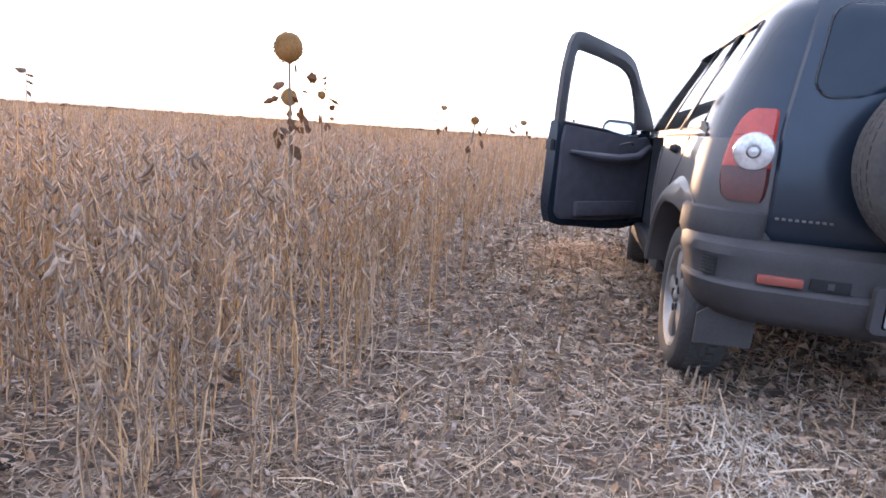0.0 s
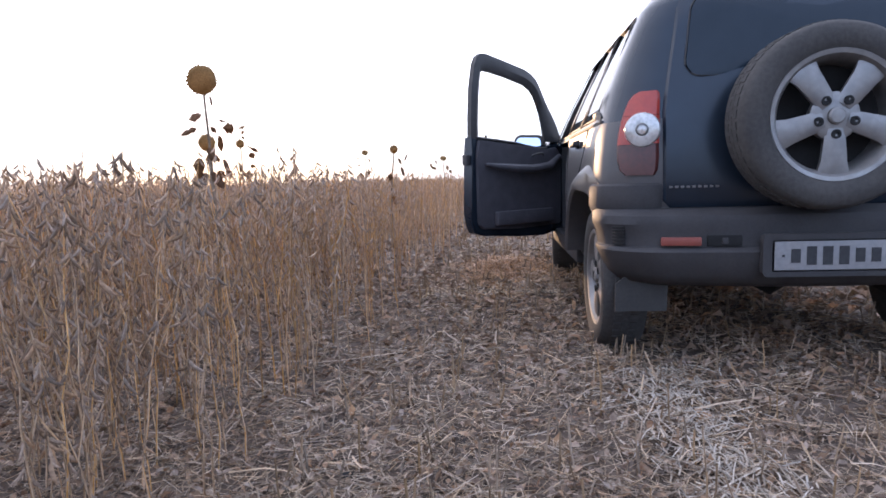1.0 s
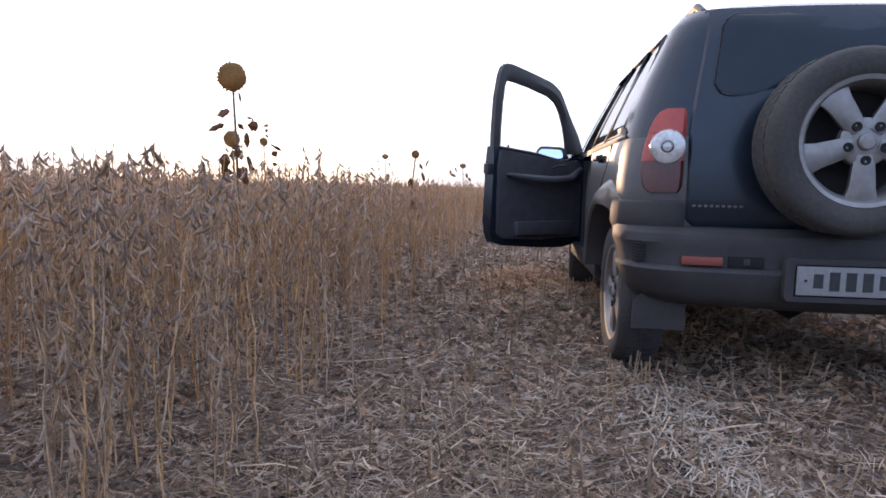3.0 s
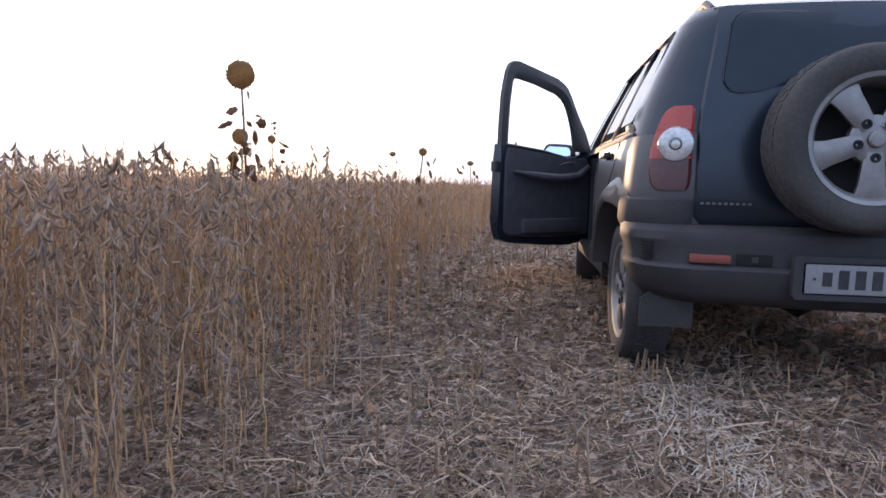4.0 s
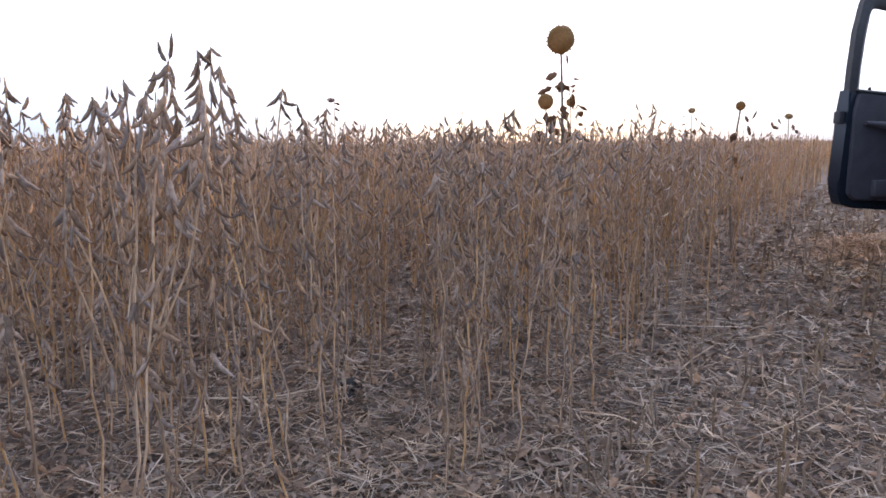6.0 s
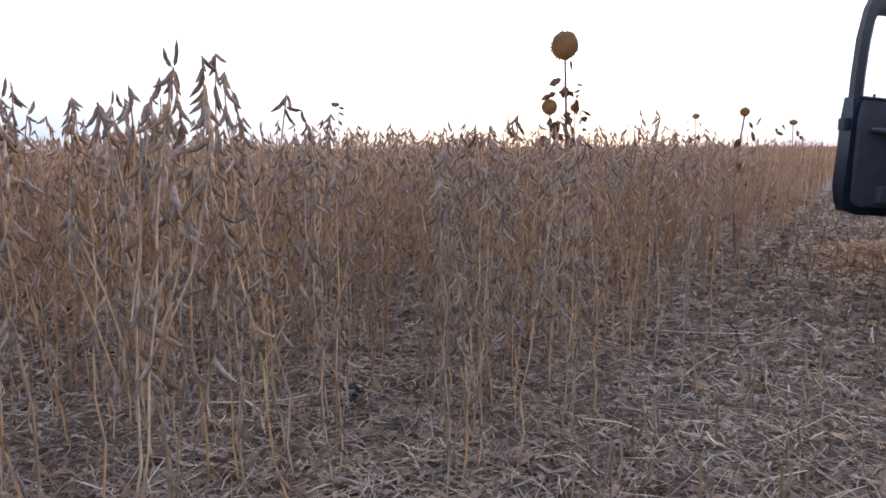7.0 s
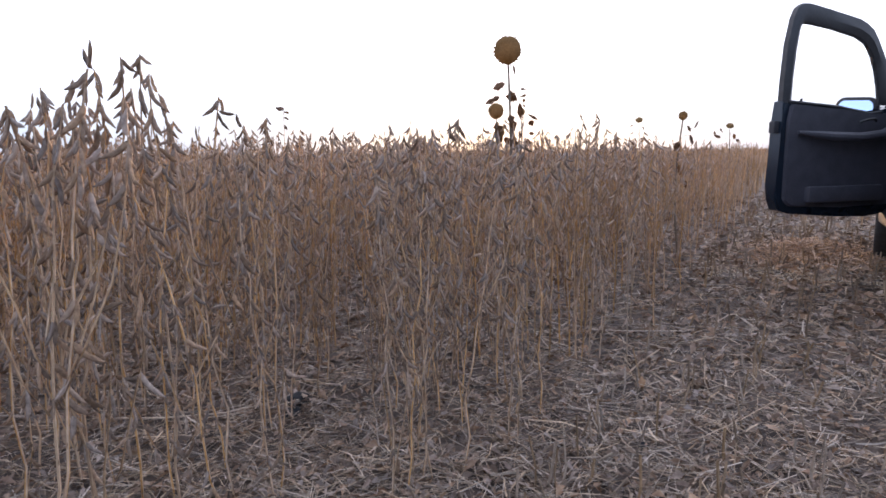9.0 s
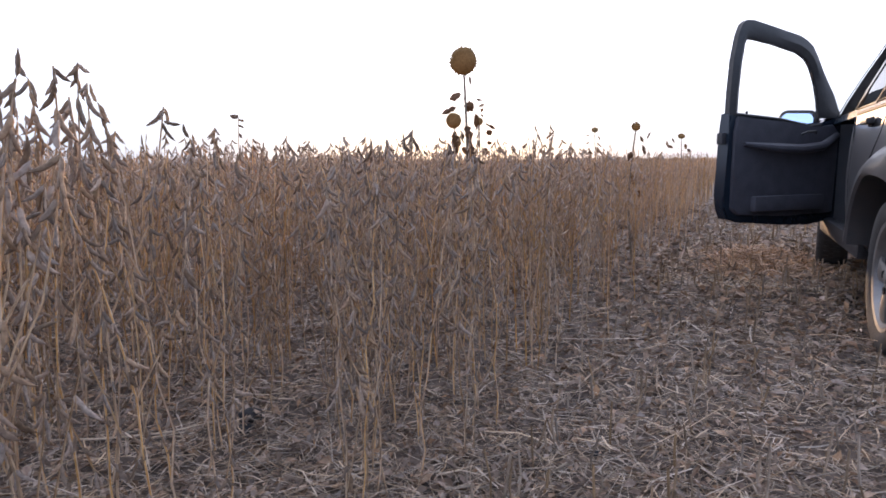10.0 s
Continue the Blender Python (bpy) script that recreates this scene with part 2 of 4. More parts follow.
def rounded(x0, x1, z0, z1, r, n=5):
    pts = []
    for cx, cz, a0 in ((x1 - r, z1 - r, 0), (x0 + r, z1 - r, 90), (x0 + r, z0 + r, 180), (x1 - r, z0 + r, 270)):
        for i in range(n + 1):
            a = radians(a0 + 90 * i / n)
            pts.append((cx + r * math.cos(a), cz + r * math.sin(a)))
    return pts


def stuff_mesh(name, verts, faces, mat, label, category, smooth=False):
    """One mesh from numpy arrays: verts (n,3), faces (m,3) or (m,4)."""
    me = bpy.data.meshes.new(name)
    k = faces.shape[1]
    me.vertices.add(len(verts))
    me.vertices.foreach_set("co", np.ascontiguousarray(verts, dtype=np.float32).ravel())
    me.loops.add(faces.size)
    me.loops.foreach_set("vertex_index", np.ascontiguousarray(faces, dtype=np.int32).ravel())
    me.polygons.add(len(faces))
    me.polygons.foreach_set("loop_start", np.arange(0, faces.size, k, dtype=np.int32))
    me.polygons.foreach_set("loop_total", np.full(len(faces), k, dtype=np.int32))
    me.update(calc_edges=True)
    if not smooth:
        me.shade_flat()
    me.materials.append(mat)
    return tagged(new(name, me), label, category, kind="stuff")


# ---- the ground ----
rng = np.random.default_rng(7)


def edge_x(y):
    """Where the standing crop ends, by the distance along the field."""
    return -0.60 + 0.213 * y


def lift(x, y):
    """Unevenness of the soil under the straw."""
    return 0.010 * np.sin(x * 7.1 + 1.3 * np.sin(y * 3.3)) * np.sin(y * 5.7 + 0.8) + 0.006 * np.sin(x * 19 + y * 11) * np.sin(y * 23 - x * 5)


def ground():
    # rings of a polar grid round the walk, fine near it, reaching the horizon
    radii = [0.0] + list(np.geomspace(0.15, 12, 110)) + [15, 20, 30, 50, 90, 160, 300, 600, 1200, 2500]
    n = 160
    verts, faces = [], []
    for r in radii:
        for i in range(n):
            a = 2 * math.pi * i / n
            x, y = 0.3 + r * math.cos(a), 1.5 + r * math.sin(a)
            z = float(lift(x, y)) * max(0.0, 1 - r / 14)
            verts.append((x, y, z))
    for j in range(len(radii) - 1):
        for i in range(n):
            k = (i + 1) % n
            faces.append((j * n + i, j * n + k, (j + 1) * n + k, (j + 1) * n + i))
    me = bpy.data.meshes.new("ground")
    me.from_pydata(verts, [], faces)
    me.materials.append(M_SOIL)
    me.shade_smooth()
    tagged(new("ground", me), "flat field of dry soil covered with chaff", "ground", kind="structure")


ground()


def frames_from(direction):
    """Two side vectors for every direction, numpy."""
    up = np.where(np.abs(direction[:, 2:3]) > 0.9, np.array([[1.0, 0, 0]]), np.array([[0, 0, 1.0]]))
    a = np.cross(direction, up)
    a /= np.linalg.norm(a, axis=1, keepdims=True)
    return a, np.cross(direction, a)


def strips(paths, radii, flat=1.0, sides=3):
    """Tubes along many paths at once: paths (n,k,3), radii (n,k). Returns verts, quads."""
    n, k, _ = paths.shape
    d = paths[:, -1] - paths[:, 0]
    d /= np.linalg.norm(d, axis=1, keepdims=True) + 1e-9
    a, b = frames_from(d)
    ang = np.arange(sides) * 2 * np.pi / sides
    ring = a[:, None, None, :] * np.cos(ang)[None, None, :, None] + flat * b[:, None, None, :] * np.sin(ang)[None, None, :, None]
    v = paths[:, :, None, :] + ring * radii[:, :, None, None]
    idx = np.arange(n * k * sides).reshape(n, k, sides)
    q = np.stack([idx[:, :-1, :], np.roll(idx, -1, axis=2)[:, :-1, :], np.roll(idx, -1, axis=2)[:, 1:, :], idx[:, 1:, :]], axis=-1)
    return v.reshape(-1, 3), q.reshape(-1, 4)


def scatter(count, power, near=0.55, far=14.0):
    """Places thinning out with distance from the walk, over the sector that it looks at."""
    r = near * (far / near) ** (rng.random(count) ** power)
    a = radians(90) + np.radians(np.where(rng.random(count) < 0.82, rng.uniform(-52, 72, count), rng.uniform(72, 308, count)))
    return 0.02 + r * np.cos(a), -0.2 + r * np.sin(a), r


def straw(count, far, power, length, radius, name, label, z_top=0.035):
    x, y, r = scatter(count, power, far=far)
    az = rng.normal(0.2, 1.1, count) + (rng.random(count) < 0.5) * math.pi
    lean = rng.normal(0, 0.22, count)
    ln = length * rng.lognormal(0, 0.45, count)
    d = np.stack([np.cos(az) * np.cos(lean), np.sin(az) * np.cos(lean), np.sin(lean)], axis=1)
    base = np.stack([x, y, lift(x, y) + rng.uniform(0.002, z_top, count)], axis=1)
    p0 = base - d * ln[:, None] * 0.5
    p2 = base + d * ln[:, None] * 0.5
    side = np.stack([-np.sin(az), np.cos(az), rng.uniform(0, 0.5, count)], axis=1)
    p1 = base + side * (rng.normal(0, 0.07, count) * ln)[:, None]
    for p in (p0, p1, p2):
        p[:, 2] = np.maximum(p[:, 2], 0.0)
    rad = radius * rng.lognormal(0, 0.35, count) * np.clip(r / 2.5, 0.75, 3.0)
    v, f = strips(np.stack([p0, p1, p2], axis=1), np.stack([rad, rad, rad * 0.7], axis=1), flat=0.6)
    return stuff_mesh(name, v, f, M_STRAW, label, "straw")


straw(62000, 14, 0.75, 0.072, 0.0018, "straw_litter", "loose pale dry straw lying over the field")
straw(1000, 7, 0.8, 0.17, 0.0024, "long_straw", "long pale straw stalks lying on the litter", z_top=0.05)


def wheel_track(count):
    """Pale straw crushed flat by the car's near wheels, along the line that they rolled."""
    t = rng.uniform(-0.2, 2.2, count)
    off = rng.normal(0, 0.10, count)
    x = 0.74 + 0.205 * t + off
    az = rng.normal(1.3, 0.7, count)
    ln = 0.07 * rng.lognormal(0, 0.4, count)
    d = np.stack([np.cos(az), np.sin(az), rng.normal(0, 0.05, count)], axis=1) * ln[:, None] / 2
    c = np.stack([x, t, lift(x, t) + rng.uniform(0.02, 0.038, count)], axis=1)
    rad = rng.uniform(0.0018, 0.0034, count)
    v, f = strips(np.stack([c - d, c + rng.normal(0, 0.003, (count, 3)), c + d], axis=1), np.stack([rad, rad, rad], axis=1), flat=0.35)
    stuff_mesh("crushed_straw", v, f, M_CRUSHED, "pale straw crushed flat along the wheel track", "straw")


wheel_track(1500)


def strip_straw(count):
    """Straw over the mown strip further up the field."""
    t = 4.0 + 22 * rng.random(count) ** 1.7
    x = edge_x(t) + 0.1 + rng.random(count) * (2.2 + 0.25 * t)
    az = rng.uniform(0, 2 * np.pi, count)
    ln = rng.uniform(0.05, 0.16, count)
    d = np.stack([np.cos(az), np.sin(az), rng.normal(0, 0.2, count)], axis=1) * ln[:, None] / 2
    c = np.stack([x, t, rng.uniform(0.01, 0.035, count)], axis=1)
    rad = rng.uniform(0.0025, 0.0045, count) * np.clip(t / 6, 1, 3)
    v, f = strips(np.stack([c - d, c + rng.normal(0, 0.004, (count, 3)), c + d], axis=1), np.stack([rad, rad, rad], axis=1), flat=0.5)
    stuff_mesh("strip_straw", v, f, M_TAN, "tan straw strewn over the mown strip", "straw")


strip_straw(6500)


def straw_heap(count):
    """A low heap of brown straw and stalks by the open door."""
    t = rng.normal(5.1, 0.45, count)
    x = rng.normal(1.22, 0.24, count) + 0.2 * (t - 5.1)
    high = 0.11 * np.exp(-((t - 5.1) / 0.5) ** 2 - ((x - 1.22) / 0.35) ** 2)
    az = rng.uniform(0, 2 * np.pi, count)
    ln = rng.uniform(0.05, 0.18, count)
    d = np.stack([np.cos(az), np.sin(az), rng.normal(0, 0.3, count)], axis=1) * ln[:, None] / 2
    c = np.stack([x, t, 0.012 + high * rng.random(count)], axis=1)
    rad = rng.uniform(0.0025, 0.0042, count)
    v, f = strips(np.stack([c - d, c + rng.normal(0, 0.008, (count, 3)), c + d], axis=1), np.stack([rad, rad, rad * 0.7], axis=1), flat=0.6)
    stuff_mesh("straw_heap", v, f, M_HEAP, "low heap of brown straw on the mown strip", "straw")


straw_heap(4200)


def chaff(count, small, large, name, mat, label, far=12):
    """Small curled husks and leaf scraps."""
    x, y, r = scatter(count, 0.75, far=far)
    s = rng.uniform(small, large, count) * np.clip(r / 2.5, 0.8, 3)
    az = rng.uniform(0, 2 * np.pi, count)
    tilt = rng.normal(0, 0.5, count)
    u = np.stack([np.cos(az) * np.cos(tilt), np.sin(az) * np.cos(tilt), np.sin(tilt)], axis=1) * s[:, None]
    roll = rng.normal(0, 0.5, count)
    w = np.stack([-np.sin(az) * np.cos(roll), np.cos(az) * np.cos(roll), np.sin(roll)], axis=1) * (s * rng.uniform(0.25, 0.6, count))[:, None]
    up = np.stack([np.zeros(count), np.zeros(count), s * rng.uniform(0.1, 0.5, count)], axis=1)
    c = np.stack([x, y, lift(x, y) + rng.uniform(0.006, 0.03, count)], axis=1)
    v = np.stack([c - u, c - w + up, c + u, c + w + up, c + up * 0.2], axis=1)
    i = np.arange(count)[:, None] * 5
    f = np.concatenate([i + np.array([[0, 1, 4]]), i + np.array([[1, 2, 4]]), i + np.array([[2, 3, 4]]), i + np.array([[3, 0, 4]])])
    stuff_mesh(name, v.reshape(-1, 3), f, mat, label, "chaff")


chaff(58000, 0.008, 0.026, "chaff", M_CHAFF, "brown husks and curled leaf scraps on the ground")
chaff(9000, 0.016, 0.034, "dry_leaves", M_LEAF, "curled reddish-brown dead leaves lying in the straw", 6)


def stubble(count):
    """Short cut stalks in the mown strip, in rows along the crop's edge."""
    row = rng.integers(0, 42, count)
    t = 0.7 + rng.random(count) ** 1.6 * 15
    off = row * 0.19 + rng.normal(0, 0.03, count)
    x = edge_x(t) + 0.12 + off
    y = t
    r = np.hypot(x, y + 0.2)
    h = rng.uniform(0.05, 0.16, count)
    top = np.stack([x + rng.normal(0, 0.02, count), y + rng.normal(0, 0.02, count), h], axis=1)
    base = np.stack([x, y, np.full(count, -0.01)], axis=1)
    mid = (base + top) / 2 + rng.normal(0, 0.004, (count, 3))
    rad = rng.uniform(0.002, 0.0036, count) * np.clip(r / 3, 1, 2.5)
    v, f = strips(np.stack([base, mid, top], axis=1), np.stack([rad * 1.2, rad, rad], axis=1), sides=4)
    stuff_mesh("stubble", v, f, M_STUB, "short cut brown stalks standing in the mown strip", "stubble")


stubble(4200)


# ---- the standing crop ----
def pod_points(length, width, curve, rings=5, sides=5):
    """A hanging curved pod with bulging beans, from its thin stalk at the origin down along -z, as rings of points."""
    out = []
    for i in range(rings):
        t = i / (rings - 1)
        body = max(0.0, (t - 0.10) / 0.90)
        swell = 0.14 + 0.86 * math.sin(math.pi * min(1, 0.05 + body * 0.93)) ** 0.65 if t > 0.1 else 0.16
        swell *= 1 + 0.14 * math.sin(body * 12.5 - 1.0)
        cx, cz = curve * length * (t * t - 0.25 * t), -length * t
        out.append([(cx + math.cos(a) * width * swell, math.sin(a) * width * 0.5 * swell, cz) for a in [2 * math.pi * j / sides for j in range(sides)]])
    return out


def plant_design(seed):
    """Stem and branch paths, and pods as (place, turn, tilt, size), of one plant about 0.9 m tall."""
    r = random.Random(seed)
    h = r.uniform(0.80, 0.94)
    lean = (r.uniform(-0.09, 0.09), r.uniform(-0.09, 0.09))
    n = 9
    main = []
    for i in range(n):
        t = i / (n - 1)
        main.append((lean[0] * t * t + r.uniform(-0.011, 0.011), lean[1] * t * t + r.uniform(-0.011, 0.011), h * t - 0.01))
    paths = [(main, 0.0031, 0.0018)]
    pods = []
    for b in range(r.randint(2, 4)):
        k = r.randint(1, 5)
        base = Vector(main[k])
        a = r.uniform(0, 6.28)
        ln = min(r.uniform(0.22, 0.55), h * 1.02 - base.z)
        side = Vector((math.cos(a), math.sin(a), 0))
        pts = [base + side * (0.15 * ln * (1 - (1 - t) ** 2) * 2) + Vector((r.uniform(-0.007, 0.007), r.uniform(-0.007, 0.007), ln * t)) for t in (0, 0.2, 0.45, 0.75, 1.0)]
        paths.append(([tuple(p) for p in pts], 0.0022, 0.0014))
    for pts, r0, r1 in paths:
        top = len(pts) - 1
        count = 11 if len(pts) > 5 else 5
        for c in range(count):
            t = (0.18 + 0.80 * (c + r.random()) / count) * top
            i = min(int(t), top - 1)
            p = Vector(pts[i]).lerp(Vector(pts[i + 1]), t - i)
            for q in range(r.choice((1, 1, 2, 2, 3))):
                tilt = r.uniform(1.5, 2.7) if r.random() < 0.03 else abs(r.gauss(0.12, 0.2))
                pods.append((tuple(p), r.uniform(0, 6.28), tilt, r.uniform(0.6, 1.15)))
        tip, below = Vector(pts[-1]), Vector(pts[-2])
        for q in range(6 if len(pts) > 5 else 3):
            at = tip.lerp(below, r.random() * 1.1)
            pods.append((tuple(at), r.uniform(0, 6.28), abs(r.gauss(0.2, 0.3)), r.uniform(0.7, 1.1)))
        for tilt in ((0.25, 0.6, 2.5) if r.random() < 0.3 else (0.15, 0.5)):
            pods.append((pts[-1], r.uniform(0, 6.28), tilt + r.uniform(-0.2, 0.3), r.uniform(0.7, 1.05)))
    return paths, pods


def pod_matrix(place, turn, tilt, size):
    stalk = Matrix.Rotation(turn, 4, "Z") @ Matrix.Rotation(-tilt, 4, "Y")
    return Matrix.Translation(place) @ stalk @ Matrix.Diagonal((size, size, size, 1))


def plant_arrays(design, rings, sides, stem_sides, keep=1.0, fat=1.0):
    """Stem and pod vertices and quads of a plant, for joining into one mesh."""
    paths, pods = design
    sv, sf, pv, pf = [], [], [], []
    for pts, r0, r1 in paths:
        if stem_sides < 4:
            pts = pts[::2] if len(pts) > 5 else [pts[0], pts[2], pts[4]]
        k = len(pts)
        o = len(sv)
        for i, p in enumerate(pts):
            rad = (r0 + (r1 - r0) * i / (k - 1)) * fat
            for j in range(stem_sides):
                a = 2 * math.pi * j / stem_sides
                sv.append((p[0] + rad * math.cos(a), p[1] + rad * math.sin(a), p[2]))
        for i in range(k - 1):
            for j in range(stem_sides):
                q = (j + 1) % stem_sides
                sf.append((o + i * stem_sides + j, o + i * stem_sides + q, o + (i + 1) * stem_sides + q, o + (i + 1) * stem_sides + j))
    shape = pod_points(0.042, 0.0046 * fat ** 0.5, 0.45, rings, sides)
    pick = random.Random(5)
    for pod in pods:
        if pick.random() > keep:
            continue
        m = pod_matrix(*pod)
        o = len(pv)
        for ring in shape:
            for p in ring:
                pv.append(tuple(m @ Vector(p)))
        for i in range(rings - 1):
            for j in range(sides):
                q = (j + 1) % sides
                pf.append((o + i * sides + j, o + i * sides + q, o + (i + 1) * sides + q, o + (i + 1) * sides + j))
    return [np.array(a) for a in (sv, sf, pv, pf)]


DESIGNS = [plant_design(100 + i) for i in range(12)]


def crop_places(per_m2, r0, r1, a0=-45, a1=75):
    area = math.pi * (r1 * r1 - r0 * r0) * (a1 - a0) / 360
    n = int(area * per_m2)
    r = np.sqrt(rng.uniform(r0 * r0, r1 * r1, n))
    a = np.radians(90 + rng.uniform(a0, a1, n))
    x, y = -0.0 + r * np.cos(a), -0.2 + r * np.sin(a)
    ok = x < edge_x(y) + rng.normal(0, 0.04, n)
    return x[ok], y[ok]


def crop_band(name, x, y, detail, label):
    rings, sides, stem_sides, keep, fat = detail
    arrays = [plant_arrays(d, rings, sides, stem_sides, keep, fat) for d in DESIGNS]
    kind = rng.integers(0, len(DESIGNS), len(x))
    turn = rng.uniform(0, 2 * np.pi, len(x))
    size = np.clip(rng.normal(0.955, 0.045, len(x)), 0.82, 1.03) * (1 + 0.02 * np.clip((-x - 0.9) / 0.8, 0, 1) * (y < 6))
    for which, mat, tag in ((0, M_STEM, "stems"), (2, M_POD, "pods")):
        vs, fs, o = [], [], 0
        for d in range(len(DESIGNS)):
            v, f = arrays[d][which], arrays[d][which + 1]
            i = np.where(kind == d)[0]
            if not len(i):
                continue
            c, s = np.cos(turn[i])[:, None], np.sin(turn[i])[:, None]
            k = size[i][:, None]
            w = np.stack([(v[:, 0] * c - v[:, 1] * s) * k + x[i][:, None], (v[:, 0] * s + v[:, 1] * c) * k + y[i][:, None], v[:, 2] * k], axis=-1)
            vs.append(w.reshape(-1, 3))
            fs.append((f[None] + (o + np.arange(len(i)) * len(v))[:, None, None]).reshape(-1, f.shape[1]))
            o += len(i) * len(v)
        stuff_mesh(name + "_" + tag, np.concatenate(vs), np.concatenate(fs), mat, label + " " + tag, "crop", smooth=(which == 2 and sides > 3))


NEAR = 2.3
bx, by = crop_places(48, NEAR, 5.0)
crop_band("soybean_crop", bx, by, (4, 4, 3, 0.8, 1.1), "dense ripe leafless soybean")
bx, by = crop_places(30, 5.0, 12.0)
crop_band("soybean_crop_further", bx, by, (3, 3, 3, 0.45, 1.6), "ripe brown soybean standing further off")
bx, by = crop_places(7, 12.0, 42.0, -42, 66)
crop_band("soybean_crop_distant", bx, by, (2, 3, 3, 0.22, 4.0), "distant brown soybean")


bx, by = crop_places(14, 1.0, 6.0, 75, 170)
crop_band("soybean_crop_behind", bx, by, (3, 3, 3, 0.4, 1.5), "ripe brown soybean behind the walk")


def far_canopy():
    """The top of the field from 38 m to the horizon, ragged."""
    radii = np.geomspace(38, 2400, 60)
    n = 420
    verts, faces = [], []
    for r in radii:
        for i in range(n + 1):
            a = radians(90 - 44 + 122 * i / n)
            x, y = r * math.cos(a), r * math.sin(a)
            verts.append((min(x, edge_x(y) if x > edge_x(y) else x), y, 0.82 + 0.10 * rng.random()))
    for j in range(len(radii) - 1):
        for i in range(n):
            o = j * (n + 1) + i
            faces.append((o, o + 1, o + n + 2, o + n + 1))
    me = bpy.data.meshes.new("far_crop")
    me.from_pydata(verts, [], faces)
    me.materials.append(M_CANOPY)
    tagged(new("far_crop", me), "far brown soybean field reaching the horizon", "crop", kind="stuff")


far_canopy()


def soybean_plants():
    """The nearest plants, each with its stem, branches and pods."""
    pod_meshes = []
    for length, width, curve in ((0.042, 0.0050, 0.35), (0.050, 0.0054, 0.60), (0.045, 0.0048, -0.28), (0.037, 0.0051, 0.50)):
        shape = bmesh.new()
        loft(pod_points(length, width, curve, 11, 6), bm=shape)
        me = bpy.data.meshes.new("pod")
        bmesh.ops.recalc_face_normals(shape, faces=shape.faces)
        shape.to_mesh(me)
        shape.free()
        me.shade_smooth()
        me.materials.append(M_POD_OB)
        pod_meshes.append(me)
    templates = []
    for d in DESIGNS[:7]:
        t = thing("soybean_plant", pose(0, 0, 0), "dry leafless soybean plant hung with grey-brown pods", "plant", "soybean plants at the edge")
        for k, (pts, r0, r1) in enumerate(d[0]):
            part("stem" if k == 0 else "branch", tube(pts, [r0 + (r1 - r0) * i / (len(pts) - 1) for i in range(len(pts))], 5), M_STEM, t)
        for k, pod in enumerate(d[1]):
            o = new("pod", pod_meshes[k % 4])
            o.parent = t
            o.matrix_basis = pod_matrix(*pod)
        templates.append(t)
    x, y = crop_places(46, 0.95, NEAR, -30, 72)
    r = random.Random(3)
    count = 0
    for px, py in zip(x, y):
        # deeper in the field the plants are taller; along its edge they are short and thin out
        depth = math.degrees(math.atan2(-px, py + 0.2))
        far = math.hypot(px, py + 0.2)
        edge = depth < 40 and far < 1.8
        if far < (1.06 if depth > 44 else 1.25) or (edge and r.random() < 0.35):
            continue
        tall = 0.12 * min(1.0, max(0.0, (depth - 36) / 8)) * min(1.0, max(0.0, (far - 1.0) / 0.4))
        s = min(1.01, max(0.86, r.gauss(0.95, 0.04))) * (0.93 if edge else 1.0) * (1 + tall)
        m = pose(px, py, 0, r.uniform(-2.5, 2.5), r.uniform(-2.5, 2.5), r.uniform(0, 360)) @ Matrix.Diagonal((s, s, s, 1))
        if count < len(templates):
            templates[count].matrix_world = m
        else:
            copy_thing(templates[count % 7], m)
        count += 1


soybean_plants()


# ---- sunflowers ----
def leaf_mesh(length, width, fold, seed):
    r = random.Random(seed)
    bm = bmesh.new()
    rows = []
    for i in range(6):
        t = i / 5
        w = width * (math.sin(math.pi * (0.08 + 0.9 * t)) ** 0.8) * r.uniform(0.5, 1.15)
        droop = -fold * length * t * t
        rows.append([(-w, length * t, droop - w * r.uniform(0.1, 0.6)), (0, length * t, droop), (w, length * t, droop - w * r.uniform(0.1, 0.6))])
    top = [[Vector(p) for p in row] for row in rows]
    rings = [row + [p - Vector((0, 0, 0.0012)) for p in reversed(row)] for row in top]
    return loft(rings, bm=bm)


